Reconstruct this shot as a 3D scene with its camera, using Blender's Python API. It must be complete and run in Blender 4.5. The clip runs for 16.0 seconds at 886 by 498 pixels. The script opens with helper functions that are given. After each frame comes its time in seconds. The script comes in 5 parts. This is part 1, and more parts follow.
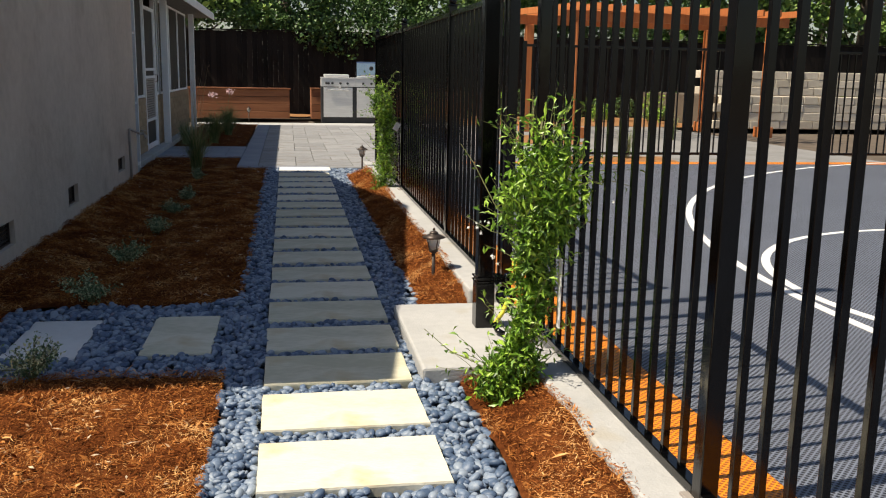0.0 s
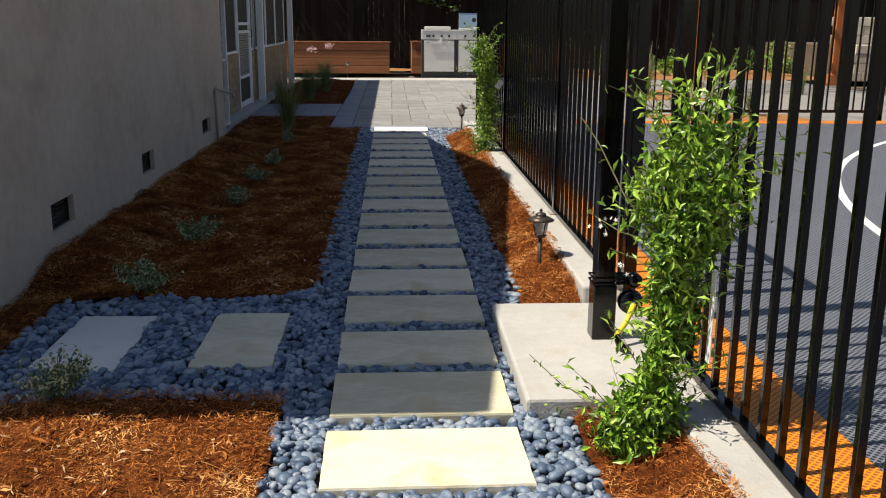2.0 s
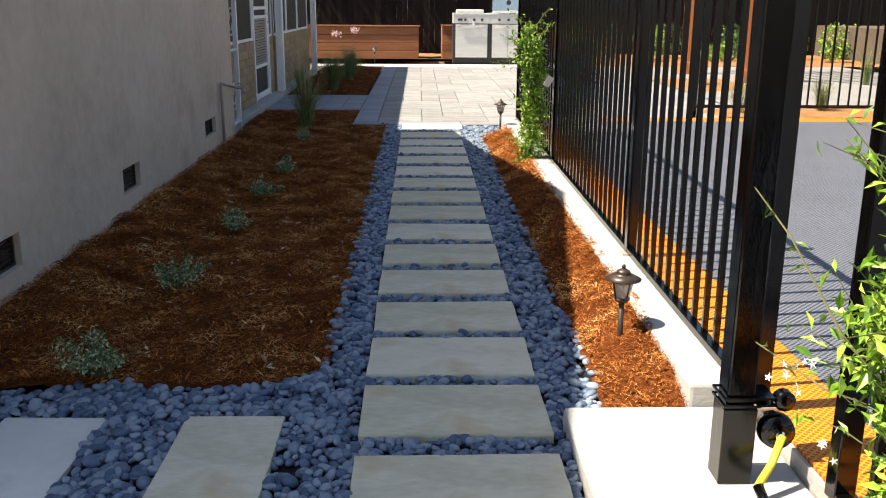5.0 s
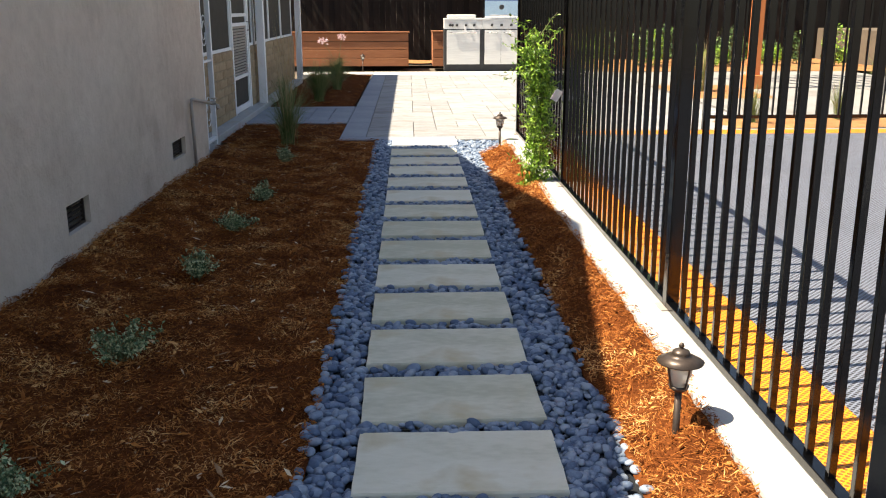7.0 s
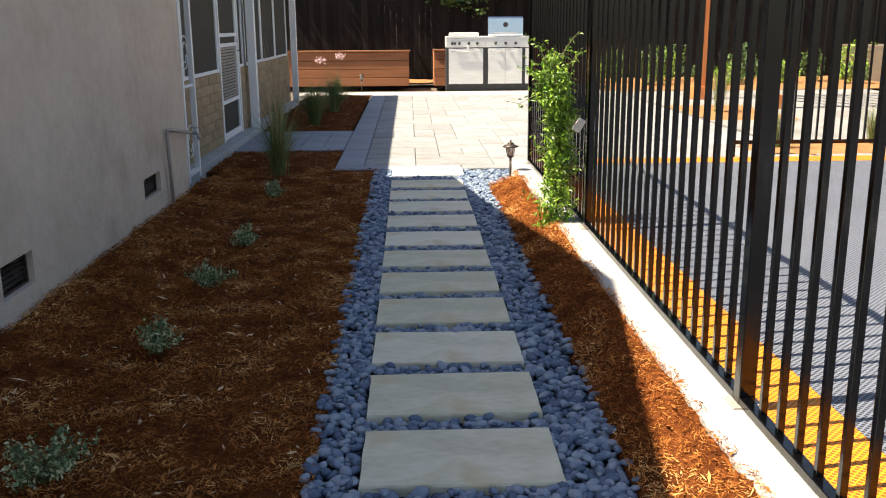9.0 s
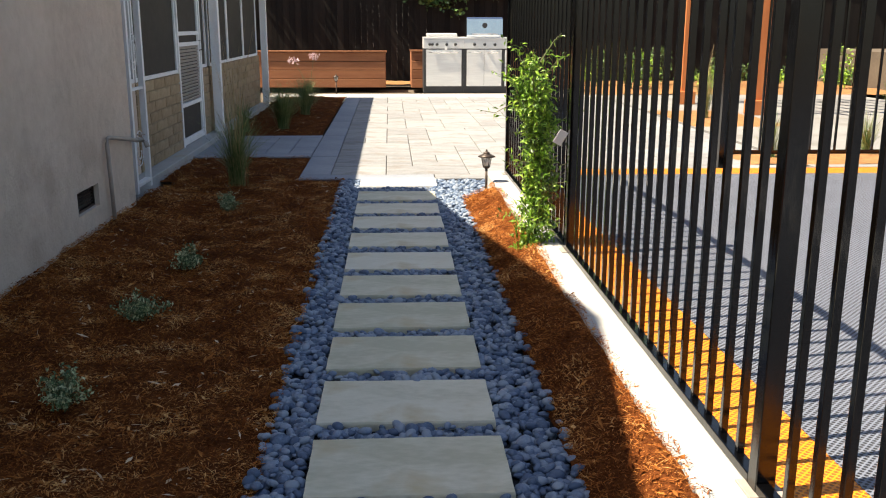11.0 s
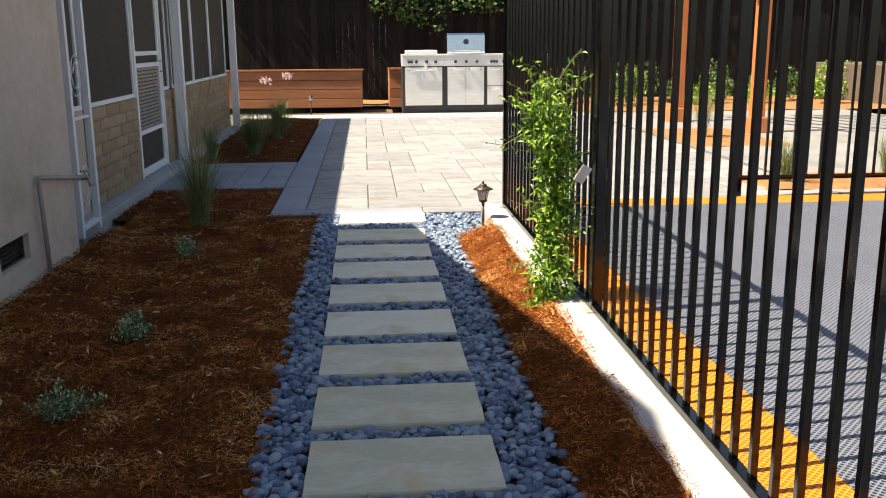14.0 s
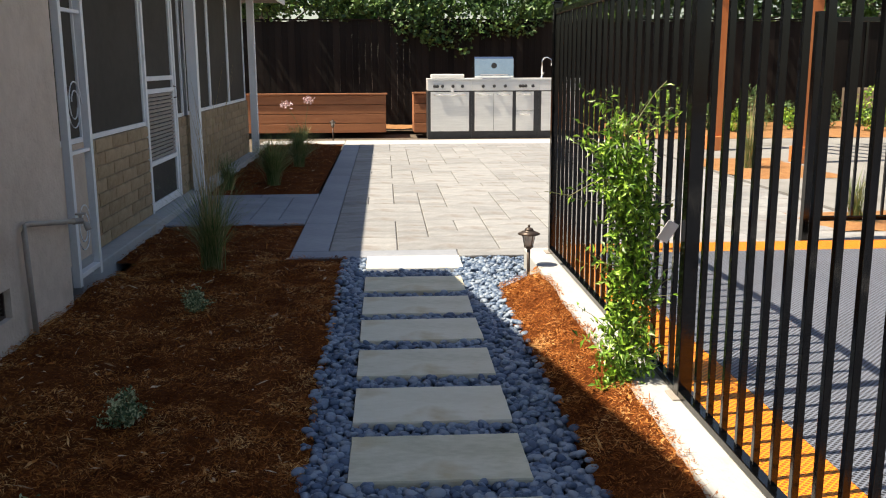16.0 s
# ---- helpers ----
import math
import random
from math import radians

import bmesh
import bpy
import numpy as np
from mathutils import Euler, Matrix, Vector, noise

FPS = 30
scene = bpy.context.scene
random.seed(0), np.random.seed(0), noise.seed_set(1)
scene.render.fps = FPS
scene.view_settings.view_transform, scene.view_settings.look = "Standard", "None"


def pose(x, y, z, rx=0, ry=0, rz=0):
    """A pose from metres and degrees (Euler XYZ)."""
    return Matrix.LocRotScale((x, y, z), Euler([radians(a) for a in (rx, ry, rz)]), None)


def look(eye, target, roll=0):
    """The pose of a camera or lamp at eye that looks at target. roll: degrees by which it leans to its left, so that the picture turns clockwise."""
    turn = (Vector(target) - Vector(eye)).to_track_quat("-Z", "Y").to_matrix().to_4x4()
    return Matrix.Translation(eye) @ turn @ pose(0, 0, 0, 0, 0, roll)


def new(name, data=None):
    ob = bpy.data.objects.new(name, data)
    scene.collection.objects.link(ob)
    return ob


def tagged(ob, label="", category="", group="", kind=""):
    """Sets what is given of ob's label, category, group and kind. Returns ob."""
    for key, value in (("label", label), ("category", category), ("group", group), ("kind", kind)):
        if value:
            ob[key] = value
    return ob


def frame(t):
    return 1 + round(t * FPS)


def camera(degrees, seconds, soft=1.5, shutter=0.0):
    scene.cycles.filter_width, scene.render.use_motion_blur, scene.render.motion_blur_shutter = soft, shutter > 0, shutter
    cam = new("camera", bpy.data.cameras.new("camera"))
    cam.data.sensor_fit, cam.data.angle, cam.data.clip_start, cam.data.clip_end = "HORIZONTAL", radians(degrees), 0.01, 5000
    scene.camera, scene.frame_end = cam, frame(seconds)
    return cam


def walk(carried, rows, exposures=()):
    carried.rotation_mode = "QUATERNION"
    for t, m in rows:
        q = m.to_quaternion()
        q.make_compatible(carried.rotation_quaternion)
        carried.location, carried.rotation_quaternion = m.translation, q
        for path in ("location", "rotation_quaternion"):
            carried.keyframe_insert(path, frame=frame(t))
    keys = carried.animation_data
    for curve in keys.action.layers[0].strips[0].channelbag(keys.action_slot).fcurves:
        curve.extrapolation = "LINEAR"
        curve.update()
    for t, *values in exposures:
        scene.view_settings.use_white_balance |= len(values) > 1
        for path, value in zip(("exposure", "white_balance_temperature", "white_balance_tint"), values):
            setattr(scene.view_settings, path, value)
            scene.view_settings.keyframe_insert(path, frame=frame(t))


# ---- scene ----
cam = camera(52.0, 16.0, soft=1.1)
PATH = [
    (0, (-0.19, -2.661, 1.256), (0.144, -0.726, 0.873), 1.1),
    (0.5, (-0.095, -2.456, 1.25), (0.118, -0.509, 0.845), 0.9),
    (1, (-0.047, -2.313, 1.253), (0.074, -0.363, 0.825), 0.8),
    (1.5, (-0.065, -2.115, 1.243), (0.048, -0.174, 0.775), 0.9),
    (2, (-0.089, -1.862, 1.253), (0.022, 0.075, 0.768), 0.4),
    (2.5, (-0.075, -1.682, 1.26), (0.038, 0.251, 0.759), 0.5),
    (3, (-0.017, -1.455, 1.276), (0.078, 0.478, 0.77), 0.8),
    (3.5, (-0.02, -1.308, 1.29), (0.014, 0.632, 0.807), 1.1),
    (4, (-0.088, -1.084, 1.283), (-0.057, 0.856, 0.797), 1.2),
    (4.2, (-0.117, -0.987, 1.286), (-0.081, 0.951, 0.79), 0.9),
    (6.3, (-0.092, -0.237, 1.291), (-0.036, 1.69, 0.759), 0.2),
    (6.5, (-0.109, -0.135, 1.281), (-0.046, 1.792, 0.751), 0.4),
    (7, (-0.129, 0.093, 1.293), (-0.058, 2.025, 0.779), -0.1),
    (7.5, (-0.12, 0.254, 1.296), (-0.039, 2.191, 0.804), -0.2),
    (8, (-0.072, 0.468, 1.29), (0.015, 2.404, 0.795), -0.3),
    (8.5, (-0.085, 0.636, 1.296), (-0.009, 2.574, 0.806), 0.0),
    (9, (-0.136, 0.883, 1.301), (-0.067, 2.824, 0.822), -0.4),
    (9.2, (-0.154, 0.981, 1.306), (-0.08, 2.926, 0.845), -0.5),
    (11.3, (-0.033, 1.504, 1.298), (0.081, 3.442, 0.819), 0.2),
    (11.5, (-0.038, 1.56, 1.302), (0.074, 3.501, 0.829), 0.2),
    (12, (-0.076, 1.803, 1.293), (0.042, 3.748, 0.846), -0.3),
    (12.5, (-0.1, 1.973, 1.295), (0.031, 3.922, 0.869), -1.0),
    (13, (-0.097, 2.047, 1.303), (0.045, 3.995, 0.873), -1.1),
    (13.5, (-0.104, 2.127, 1.302), (0.052, 4.071, 0.857), -0.5),
    (14, (-0.088, 2.313, 1.294), (0.075, 4.256, 0.85), -0.4),
    (14.5, (-0.066, 2.49, 1.31), (0.06, 4.438, 0.878), -0.5),
    (15, (-0.089, 2.653, 1.309), (0.006, 4.605, 0.885), -0.2),
    (15.5, (-0.141, 2.873, 1.322), (-0.036, 4.826, 0.904), -0.4),
    (16, (-0.162, 3.034, 1.321), (-0.038, 4.99, 0.923), -0.2),
]
EXPOSURES = [(t, stops, kelvin, 11) for t, stops, kelvin in ((0, 0.36, 7000), (2.5, 0.38, 7000), (3, 0.60, 7050), (3.5, 0.90, 7100), (4, 1.12, 7150), (6.5, 1.38, 7300), (7, 1.52, 7350), (9, 1.48, 7350), (12.5, 1.34, 7350), (14.5, 1.26, 7300), (16, 1.06, 7200))]
walk(cam, [(t, look(eye, target, roll)) for t, eye, target, roll in PATH], EXPOSURES)

# ---- world and sun ----
SUN_TO = Vector((-0.58, -0.095, 1.0)).normalized()
world = bpy.data.worlds.new("sky")
scene.world = world
world.use_nodes = True
wn = world.node_tree.nodes
sky = wn.new("ShaderNodeTexSky")
sky.sky_type = 'NISHITA'
sky.sun_disc = False
sky.sun_elevation = radians(59.5)
sky.sun_rotation = math.atan2(SUN_TO.x, SUN_TO.y)
wn["Background"].inputs[1].default_value = 0.076
world.node_tree.links.new(sky.outputs[0], wn["Background"].inputs[0])
sun = new("sun", bpy.data.lights.new("sun", 'SUN'))
sun.data.energy, sun.data.angle, sun.data.color = 5.0, radians(0.55), (1.0, 0.925, 0.79)
sun.matrix_world = Matrix.Translation((-6, -1, 12)) @ SUN_TO.to_track_quat("Z", "Y").to_matrix().to_4x4()


# ---- materials ----
def material(name, colours, scale=8.0, rough=0.8, metal=0.0, bump=0.0, bump_scale=None, fine=0.35,
             per_object=0.0, per_island=0.0, detail=6.0, spec=0.5, stretch=None, stain=None, trowel=None, gloss=None):
    """A surface whose colour wanders between the given colours at two scales, with grain in relief."""
    m = bpy.data.materials.new(name)
    m.use_nodes = True
    nt = m.node_tree
    n, l = nt.nodes, nt.links
    b = n["Principled BSDF"]
    b.inputs["Roughness"].default_value = rough
    b.inputs["Metallic"].default_value = metal
    b.inputs["Specular IOR Level"].default_value = spec
    tc = n.new("ShaderNodeTexCoord")
    vec = tc.outputs["Object"]
    if stretch:
        mp = n.new("ShaderNodeMapping")
        mp.inputs["Scale"].default_value = stretch
        l.new(vec, mp.inputs[0])
        vec = mp.outputs[0]
    big, small = n.new("ShaderNodeTexNoise"), n.new("ShaderNodeTexNoise")
    for node, sc in ((big, scale), (small, scale * 9)):
        node.inputs["Scale"].default_value = sc
        node.inputs["Detail"].default_value = detail
        l.new(vec, node.inputs["Vector"])
    mix = n.new("ShaderNodeMix")
    mix.data_type = 'FLOAT'
    mix.inputs[0].default_value = fine
    l.new(big.outputs[0], mix.inputs[2])
    l.new(small.outputs[0], mix.inputs[3])
    val = mix.outputs[0]
    for amount, node, out in ((per_object, "ShaderNodeObjectInfo", "Random"), (per_island, "ShaderNodeNewGeometry", "Random Per Island")):
        if amount:
            info = n.new(node)
            add = n.new("ShaderNodeMath")
            add.operation = 'MULTIPLY_ADD'
            l.new(info.outputs[out], add.inputs[0])
            add.inputs[1].default_value = amount
            l.new(val, add.inputs[2])
            sub = n.new("ShaderNodeMath")
            sub.operation = 'SUBTRACT'
            l.new(add.outputs[0], sub.inputs[0])
            sub.inputs[1].default_value = amount / 2
            val = sub.outputs[0]
    ramp = n.new("ShaderNodeValToRGB")
    els = ramp.color_ramp.elements
    while len(els) < len(colours):
        els.new(0.5)
    for k, (e, c) in enumerate(zip(els, colours)):
        e.position = 0.3 + 0.4 * k / max(1, len(colours) - 1)
        e.color = (*c, 1)
    l.new(val, ramp.inputs[0])
    col = ramp.outputs[0]
    if stain:
        st = n.new("ShaderNodeTexNoise")
        st.inputs["Scale"].default_value = stain[1]
        st.inputs["Detail"].default_value = 4
        l.new(tc.outputs["Object"], st.inputs["Vector"])
        sr = n.new("ShaderNodeMapRange")
        sr.inputs[1].default_value, sr.inputs[2].default_value = stain[2], stain[2] + 0.14
        l.new(st.outputs[0], sr.inputs[0])
        sm = n.new("ShaderNodeMix")
        sm.data_type = 'RGBA'
        l.new(sr.outputs[0], sm.inputs[0])
        l.new(col, sm.inputs[6])
        sm.inputs[7].default_value = (*stain[0], 1)
        col = sm.outputs[2]
    l.new(col, b.inputs["Base Color"])
    if bump:
        bn = n.new("ShaderNodeTexNoise")
        bn.inputs["Scale"].default_value = bump_scale or scale * 6
        bn.inputs["Detail"].default_value = 8
        l.new(vec, bn.inputs["Vector"])
        bp = n.new("ShaderNodeBump")
        bp.inputs["Strength"].default_value = bump
        bp.inputs["Distance"].default_value = 0.01
        l.new(bn.outputs[0], bp.inputs["Height"])
        l.new(bp.outputs[0], b.inputs["Normal"])
        if trowel:
            tn = n.new("ShaderNodeTexNoise")
            tn.inputs["Scale"].default_value = trowel[0]
            tn.inputs["Detail"].default_value = 5
            tn.inputs["Roughness"].default_value = 0.6
            l.new(tc.outputs["Object"], tn.inputs["Vector"])
            tb = n.new("ShaderNodeBump")
            tb.inputs["Strength"].default_value = trowel[1]
            tb.inputs["Distance"].default_value = 0.04
            l.new(tn.outputs[0], tb.inputs["Height"])
            l.new(tb.outputs[0], bp.inputs["Normal"])
    if gloss:
        gn = n.new("ShaderNodeTexNoise")
        gn.inputs["Scale"].default_value = 7
        gn.inputs["Detail"].default_value = 5
        l.new(vec, gn.inputs["Vector"])
        gr = n.new("ShaderNodeMapRange")
        gr.inputs[1].default_value, gr.inputs[2].default_value = 0.35, 0.65
        gr.inputs[3].default_value, gr.inputs[4].default_value = gloss
        l.new(gn.outputs[0], gr.inputs[0])
        l.new(gr.outputs[0], b.inputs["Roughness"])
    return m


STUCCO = material("stucco", [(0.50, 0.41, 0.335), (0.60, 0.50, 0.415), (0.68, 0.575, 0.485)], 1.5, 0.92, spec=0.15, bump=0.35, bump_scale=55, detail=9, trowel=(5.5, 0.55), stain=((0.50, 0.405, 0.33), 2.6, 0.57))
SLAB = material("flagstone", [(0.54, 0.515, 0.375), (0.70, 0.66, 0.525), (0.775, 0.735, 0.61)], 2.2, 0.85, bump=0.25, bump_scale=45, per_object=0.32, stretch=(1, 2.2, 1), stain=((0.56, 0.46, 0.275), 3.2, 0.57))
PALE = material("pale_slab", [(0.66, 0.66, 0.64), (0.78, 0.78, 0.76)], 2.5, 0.85, bump=0.2, bump_scale=50, stain=((0.60, 0.575, 0.53), 5, 0.6))
PEBBLE = material("pebble", [(0.064, 0.104, 0.178), (0.142, 0.198, 0.292), (0.25, 0.305, 0.38)], 14, 0.5, per_island=0.65, bump=0.12, bump_scale=120)
# Near-black, rough base that the pebbles lie on.
PEBBLE_BASE = material("grit", [(0.016, 0.018, 0.022), (0.035, 0.039, 0.046)], 40, 0.95, spec=0.1, bump=0.6, bump_scale=130)
# Bark sheet darker than its shreds: the gaps' shade is put into its colour.
MULCH_GAPS = material("bark", [(0.040, 0.011, 0.0035), (0.105, 0.031, 0.009), (0.19, 0.060, 0.017)], 5, 0.95, spec=0.05, fine=0.55, bump=1.0, bump_scale=60)
SLIVER = material("bark_shreds", [(0.068, 0.017, 0.0045), (0.23, 0.069, 0.0175), (0.46, 0.178, 0.047), (0.78, 0.47, 0.20)], 4.5, 0.9, fine=0.25, detail=4.0, per_island=0.21, spec=0.06)
CHIP = material("pale_wood_chip", [(0.30, 0.17, 0.09), (0.52, 0.36, 0.22), (0.66, 0.52, 0.36)], 9, 0.85, per_island=0.6, spec=0.1)
FARMULCH = material("far_bark", [(0.13, 0.058, 0.02), (0.28, 0.13, 0.045), (0.42, 0.22, 0.085)], 7, 0.95, fine=0.6, bump=1.0, bump_scale=40)
CONCRETE = material("concrete", [(0.36, 0.362, 0.36), (0.48, 0.48, 0.47)], 2.5, 0.9, bump=0.3, bump_scale=80, stain=((0.40, 0.375, 0.325), 4, 0.60))
PAVING = material("grey_paving", [(0.185, 0.185, 0.183), (0.265, 0.262, 0.256)], 1.6, 0.9, bump=0.3, bump_scale=40, stain=((0.165, 0.16, 0.15), 1.2, 0.55))
STAMPED = material("stamped_concrete", [(0.17, 0.174, 0.181), (0.25, 0.255, 0.262), (0.325, 0.328, 0.332)], 3.4, 0.8, bump=0.5, bump_scale=28, per_object=0.18, stretch=(1, 2.0, 1), stain=((0.19, 0.174, 0.166), 3.0, 0.55))
# Border and walkway pavers; the bluish cast of the porch shade is in the colour.
SHADE_BAND = material("stamped_band_shade", [(0.21, 0.23, 0.27), (0.31, 0.33, 0.37)], 2, 0.8, bump=0.4, bump_scale=30, per_object=0.15)
JOINT = material("joint", [(0.085, 0.080, 0.077), (0.14, 0.133, 0.126)], 8, 0.95, bump=0.3)
BLACK = material("black_powder_coat", [(0.0008, 0.0008, 0.0009), (0.0025, 0.0023, 0.0023)], 6, 0.16, bump=0.10, bump_scale=30, spec=0.42, stretch=(1, 1, 0.25), gloss=(0.05, 0.24))
BRONZE = material("dark_bronze", [(0.05, 0.038, 0.032), (0.09, 0.068, 0.055)], 12, 0.40, metal=0.5, bump=0.1)
WHITE = material("white_paint", [(0.74, 0.75, 0.77), (0.85, 0.85, 0.86)], 5, 0.6, bump=0.15, bump_scale=40, stain=((0.45, 0.44, 0.42), 6, 0.66))
ADOBE = material("slump_block", [(0.25, 0.175, 0.10), (0.42, 0.315, 0.20)], 4, 0.95, bump=0.8, bump_scale=22, per_object=0.2, stain=((0.17, 0.125, 0.08), 3.0, 0.55))
MORTAR = material("mortar", [(0.27, 0.205, 0.135), (0.36, 0.28, 0.19)], 10, 0.95, bump=0.4)
SCREEN = material("insect_screen", [(0.030, 0.026, 0.021), (0.058, 0.050, 0.041)], 1.5, 0.85)
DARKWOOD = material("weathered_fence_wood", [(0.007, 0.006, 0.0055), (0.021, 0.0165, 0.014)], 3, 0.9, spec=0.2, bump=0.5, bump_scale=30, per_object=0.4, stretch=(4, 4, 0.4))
REDWOOD = material("redwood", [(0.24, 0.085, 0.035), (0.42, 0.17, 0.075)], 3, 0.75, bump=0.3, bump_scale=25, per_object=0.35, stretch=(0.4, 4, 4))
CEDAR = material("orange_stained_cedar", [(0.42, 0.12, 0.03), (0.58, 0.20, 0.06)], 4, 0.6, bump=0.2, per_object=0.2, stretch=(4, 4, 0.4))
STEEL = material("brushed_steel", [(0.60, 0.60, 0.59), (0.74, 0.74, 0.72)], 3, 0.40, metal=0.25, bump=0.05, stretch=(1, 1, 12))
HOOD = material("polished_steel", [(0.50, 0.55, 0.60), (0.62, 0.66, 0.70)], 3, 0.18, metal=1.0)
CHROME = material("chrome", [(0.75, 0.75, 0.76), (0.82, 0.82, 0.82)], 3, 0.12, metal=1.0)
GALV = material("galvanised_pipe", [(0.34, 0.30, 0.27), (0.46, 0.42, 0.38)], 9, 0.6, metal=0.3, bump=0.1)
CARBON = material("dark_cabinet", [(0.02, 0.02, 0.022), (0.04, 0.04, 0.042)], 6, 0.5)
ROOFING = material("shingle", [(0.10, 0.09, 0.08), (0.18, 0.16, 0.14)], 6, 0.95, bump=0.5)
LEAF = material("jasmine_leaf", [(0.055, 0.135, 0.010), (0.155, 0.31, 0.024), (0.34, 0.52, 0.065)], 10, 0.42, per_island=0.55)
SHRUBLEAF = material("variegated_leaf", [(0.055, 0.115, 0.045), (0.16, 0.24, 0.11), (0.52, 0.54, 0.32)], 25, 0.5, per_island=0.65)
GRASSLEAF = material("grass_blade", [(0.06, 0.12, 0.03), (0.15, 0.22, 0.07), (0.30, 0.30, 0.13)], 9, 0.6, per_island=0.5)
PLUME = material("dry_plume", [(0.42, 0.31, 0.16), (0.58, 0.46, 0.27)], 9, 0.8, per_island=0.4)
IVYLEAF = material("ivy_leaf", [(0.02, 0.05, 0.012), (0.05, 0.11, 0.025), (0.10, 0.19, 0.045)], 3, 0.5, per_island=0.55)
TREELEAF = material("tree_leaf", [(0.05, 0.105, 0.02), (0.13, 0.235, 0.045), (0.27, 0.40, 0.09)], 2, 0.5, per_island=0.55)
STEM = material("green_stem", [(0.10, 0.12, 0.04), (0.17, 0.16, 0.07)], 12, 0.7)
TRUNK = material("trunk_bark", [(0.05, 0.037, 0.028), (0.11, 0.085, 0.06)], 6, 0.95, bump=0.8)
PETAL = material("petal_white", [(0.75, 0.74, 0.72), (0.82, 0.81, 0.78)], 10, 0.6)
PINK = material("petal_pink", [(0.66, 0.42, 0.46), (0.80, 0.62, 0.62)], 10, 0.6)
YELLOW = material("yellow_paint", [(0.62, 0.55, 0.03), (0.72, 0.64, 0.06)], 9, 0.5)
LINE = material("court_line", [(0.70, 0.70, 0.69), (0.80, 0.80, 0.79)], 8, 0.6)
WALLSTONE = material("retaining_block", [(0.55, 0.49, 0.39), (0.74, 0.68, 0.57)], 3, 0.95, bump=0.5, per_object=0.3)
SOIL = material("soil", [(0.08, 0.06, 0.045), (0.14, 0.11, 0.08)], 2, 0.95, bump=0.6)
PAPER = material("plant_tag", [(0.74, 0.74, 0.73), (0.82, 0.82, 0.81)], 9, 0.7)


def court_material(name, colour, dark):
    """Perforated snap-together sport tile: an open diagonal lattice, and the seams of the tiles."""
    m = bpy.data.materials.new(name)
    m.use_nodes = True
    n, l = m.node_tree.nodes, m.node_tree.links
    b = n["Principled BSDF"]
    b.inputs["Roughness"].default_value = 0.5
    tc = n.new("ShaderNodeTexCoord")
    mp = n.new("ShaderNodeMapping")
    mp.inputs["Rotation"].default_value = (0, 0, radians(45))
    mp.inputs["Scale"].default_value = (58, 58, 58)
    l.new(tc.outputs["Object"], mp.inputs[0])
    vor = n.new("ShaderNodeTexVoronoi")
    vor.voronoi_dimensions = '2D'
    vor.inputs["Scale"].default_value = 1.0
    vor.inputs["Randomness"].default_value = 0.0
    l.new(mp.outputs[0], vor.inputs["Vector"])
    hole = n.new("ShaderNodeMapRange")
    hole.inputs[1].default_value, hole.inputs[2].default_value = 0.28, 0.42
    l.new(vor.outputs["Distance"], hole.inputs[0])
    nz = n.new("ShaderNodeTexNoise")
    nz.inputs["Scale"].default_value = 1.7
    l.new(tc.outputs["Object"], nz.inputs["Vector"])
    var = n.new("ShaderNodeMix")
    var.data_type = 'RGBA'
    l.new(nz.outputs[0], var.inputs[0])
    var.inputs[6].default_value = (*[c * 0.8 for c in colour], 1)
    var.inputs[7].default_value = (*[c * 1.2 for c in colour], 1)
    mx = n.new("ShaderNodeMix")
    mx.data_type = 'RGBA'
    l.new(hole.outputs[0], mx.inputs[0])
    mx.inputs[6].default_value = (*dark, 1)
    l.new(var.outputs[2], mx.inputs[7])
    l.new(mx.outputs[2], b.inputs["Base Color"])
    bp = n.new("ShaderNodeBump")
    bp.inputs["Strength"].default_value = 0.6
    bp.inputs["Distance"].default_value = 0.008
    l.new(hole.outputs[0], bp.inputs["Height"])
    l.new(bp.outputs[0], b.inputs["Normal"])
    return m


COURT = court_material("slate_court_tile", (0.165, 0.185, 0.235), (0.012, 0.012, 0.016))
ORANGE = court_material("orange_court_tile", (0.86, 0.27, 0.012), (0.36, 0.09, 0.006))

glass = bpy.data.materials.new("clear_glass")
glass.use_nodes = True
gb = glass.node_tree.nodes["Principled BSDF"]
gb.inputs["Roughness"].default_value = 0.1
gb.inputs["Base Color"].default_value = (0.75, 0.74, 0.70, 1)
gb.inputs["Alpha"].default_value = 0.4


# ---- mesh helpers ----
def empty(name, m, label, category, group="", kind=""):
    ob = new(name)
    ob.empty_display_size = 0.1
    ob.matrix_basis = m
    return tagged(ob, label, category, group, kind)


def finish(bm, name, mat, smooth=False):
    me = bpy.data.meshes.new(name)
    bm.normal_update()
    bm.to_mesh(me)
    bm.free()
    me.materials.append(mat)
    if smooth:
        me.shade_smooth()
    return me


def part(name, bm, mat, parent=None, label="", smooth=False):
    ob = new(name, finish(bm, name, mat, smooth))
    ob.parent = parent
    return tagged(ob, label) if label else ob


def share(name, me, parent, m):
    ob = new(name, me)
    ob.parent = parent
    ob.matrix_basis = m
    return ob


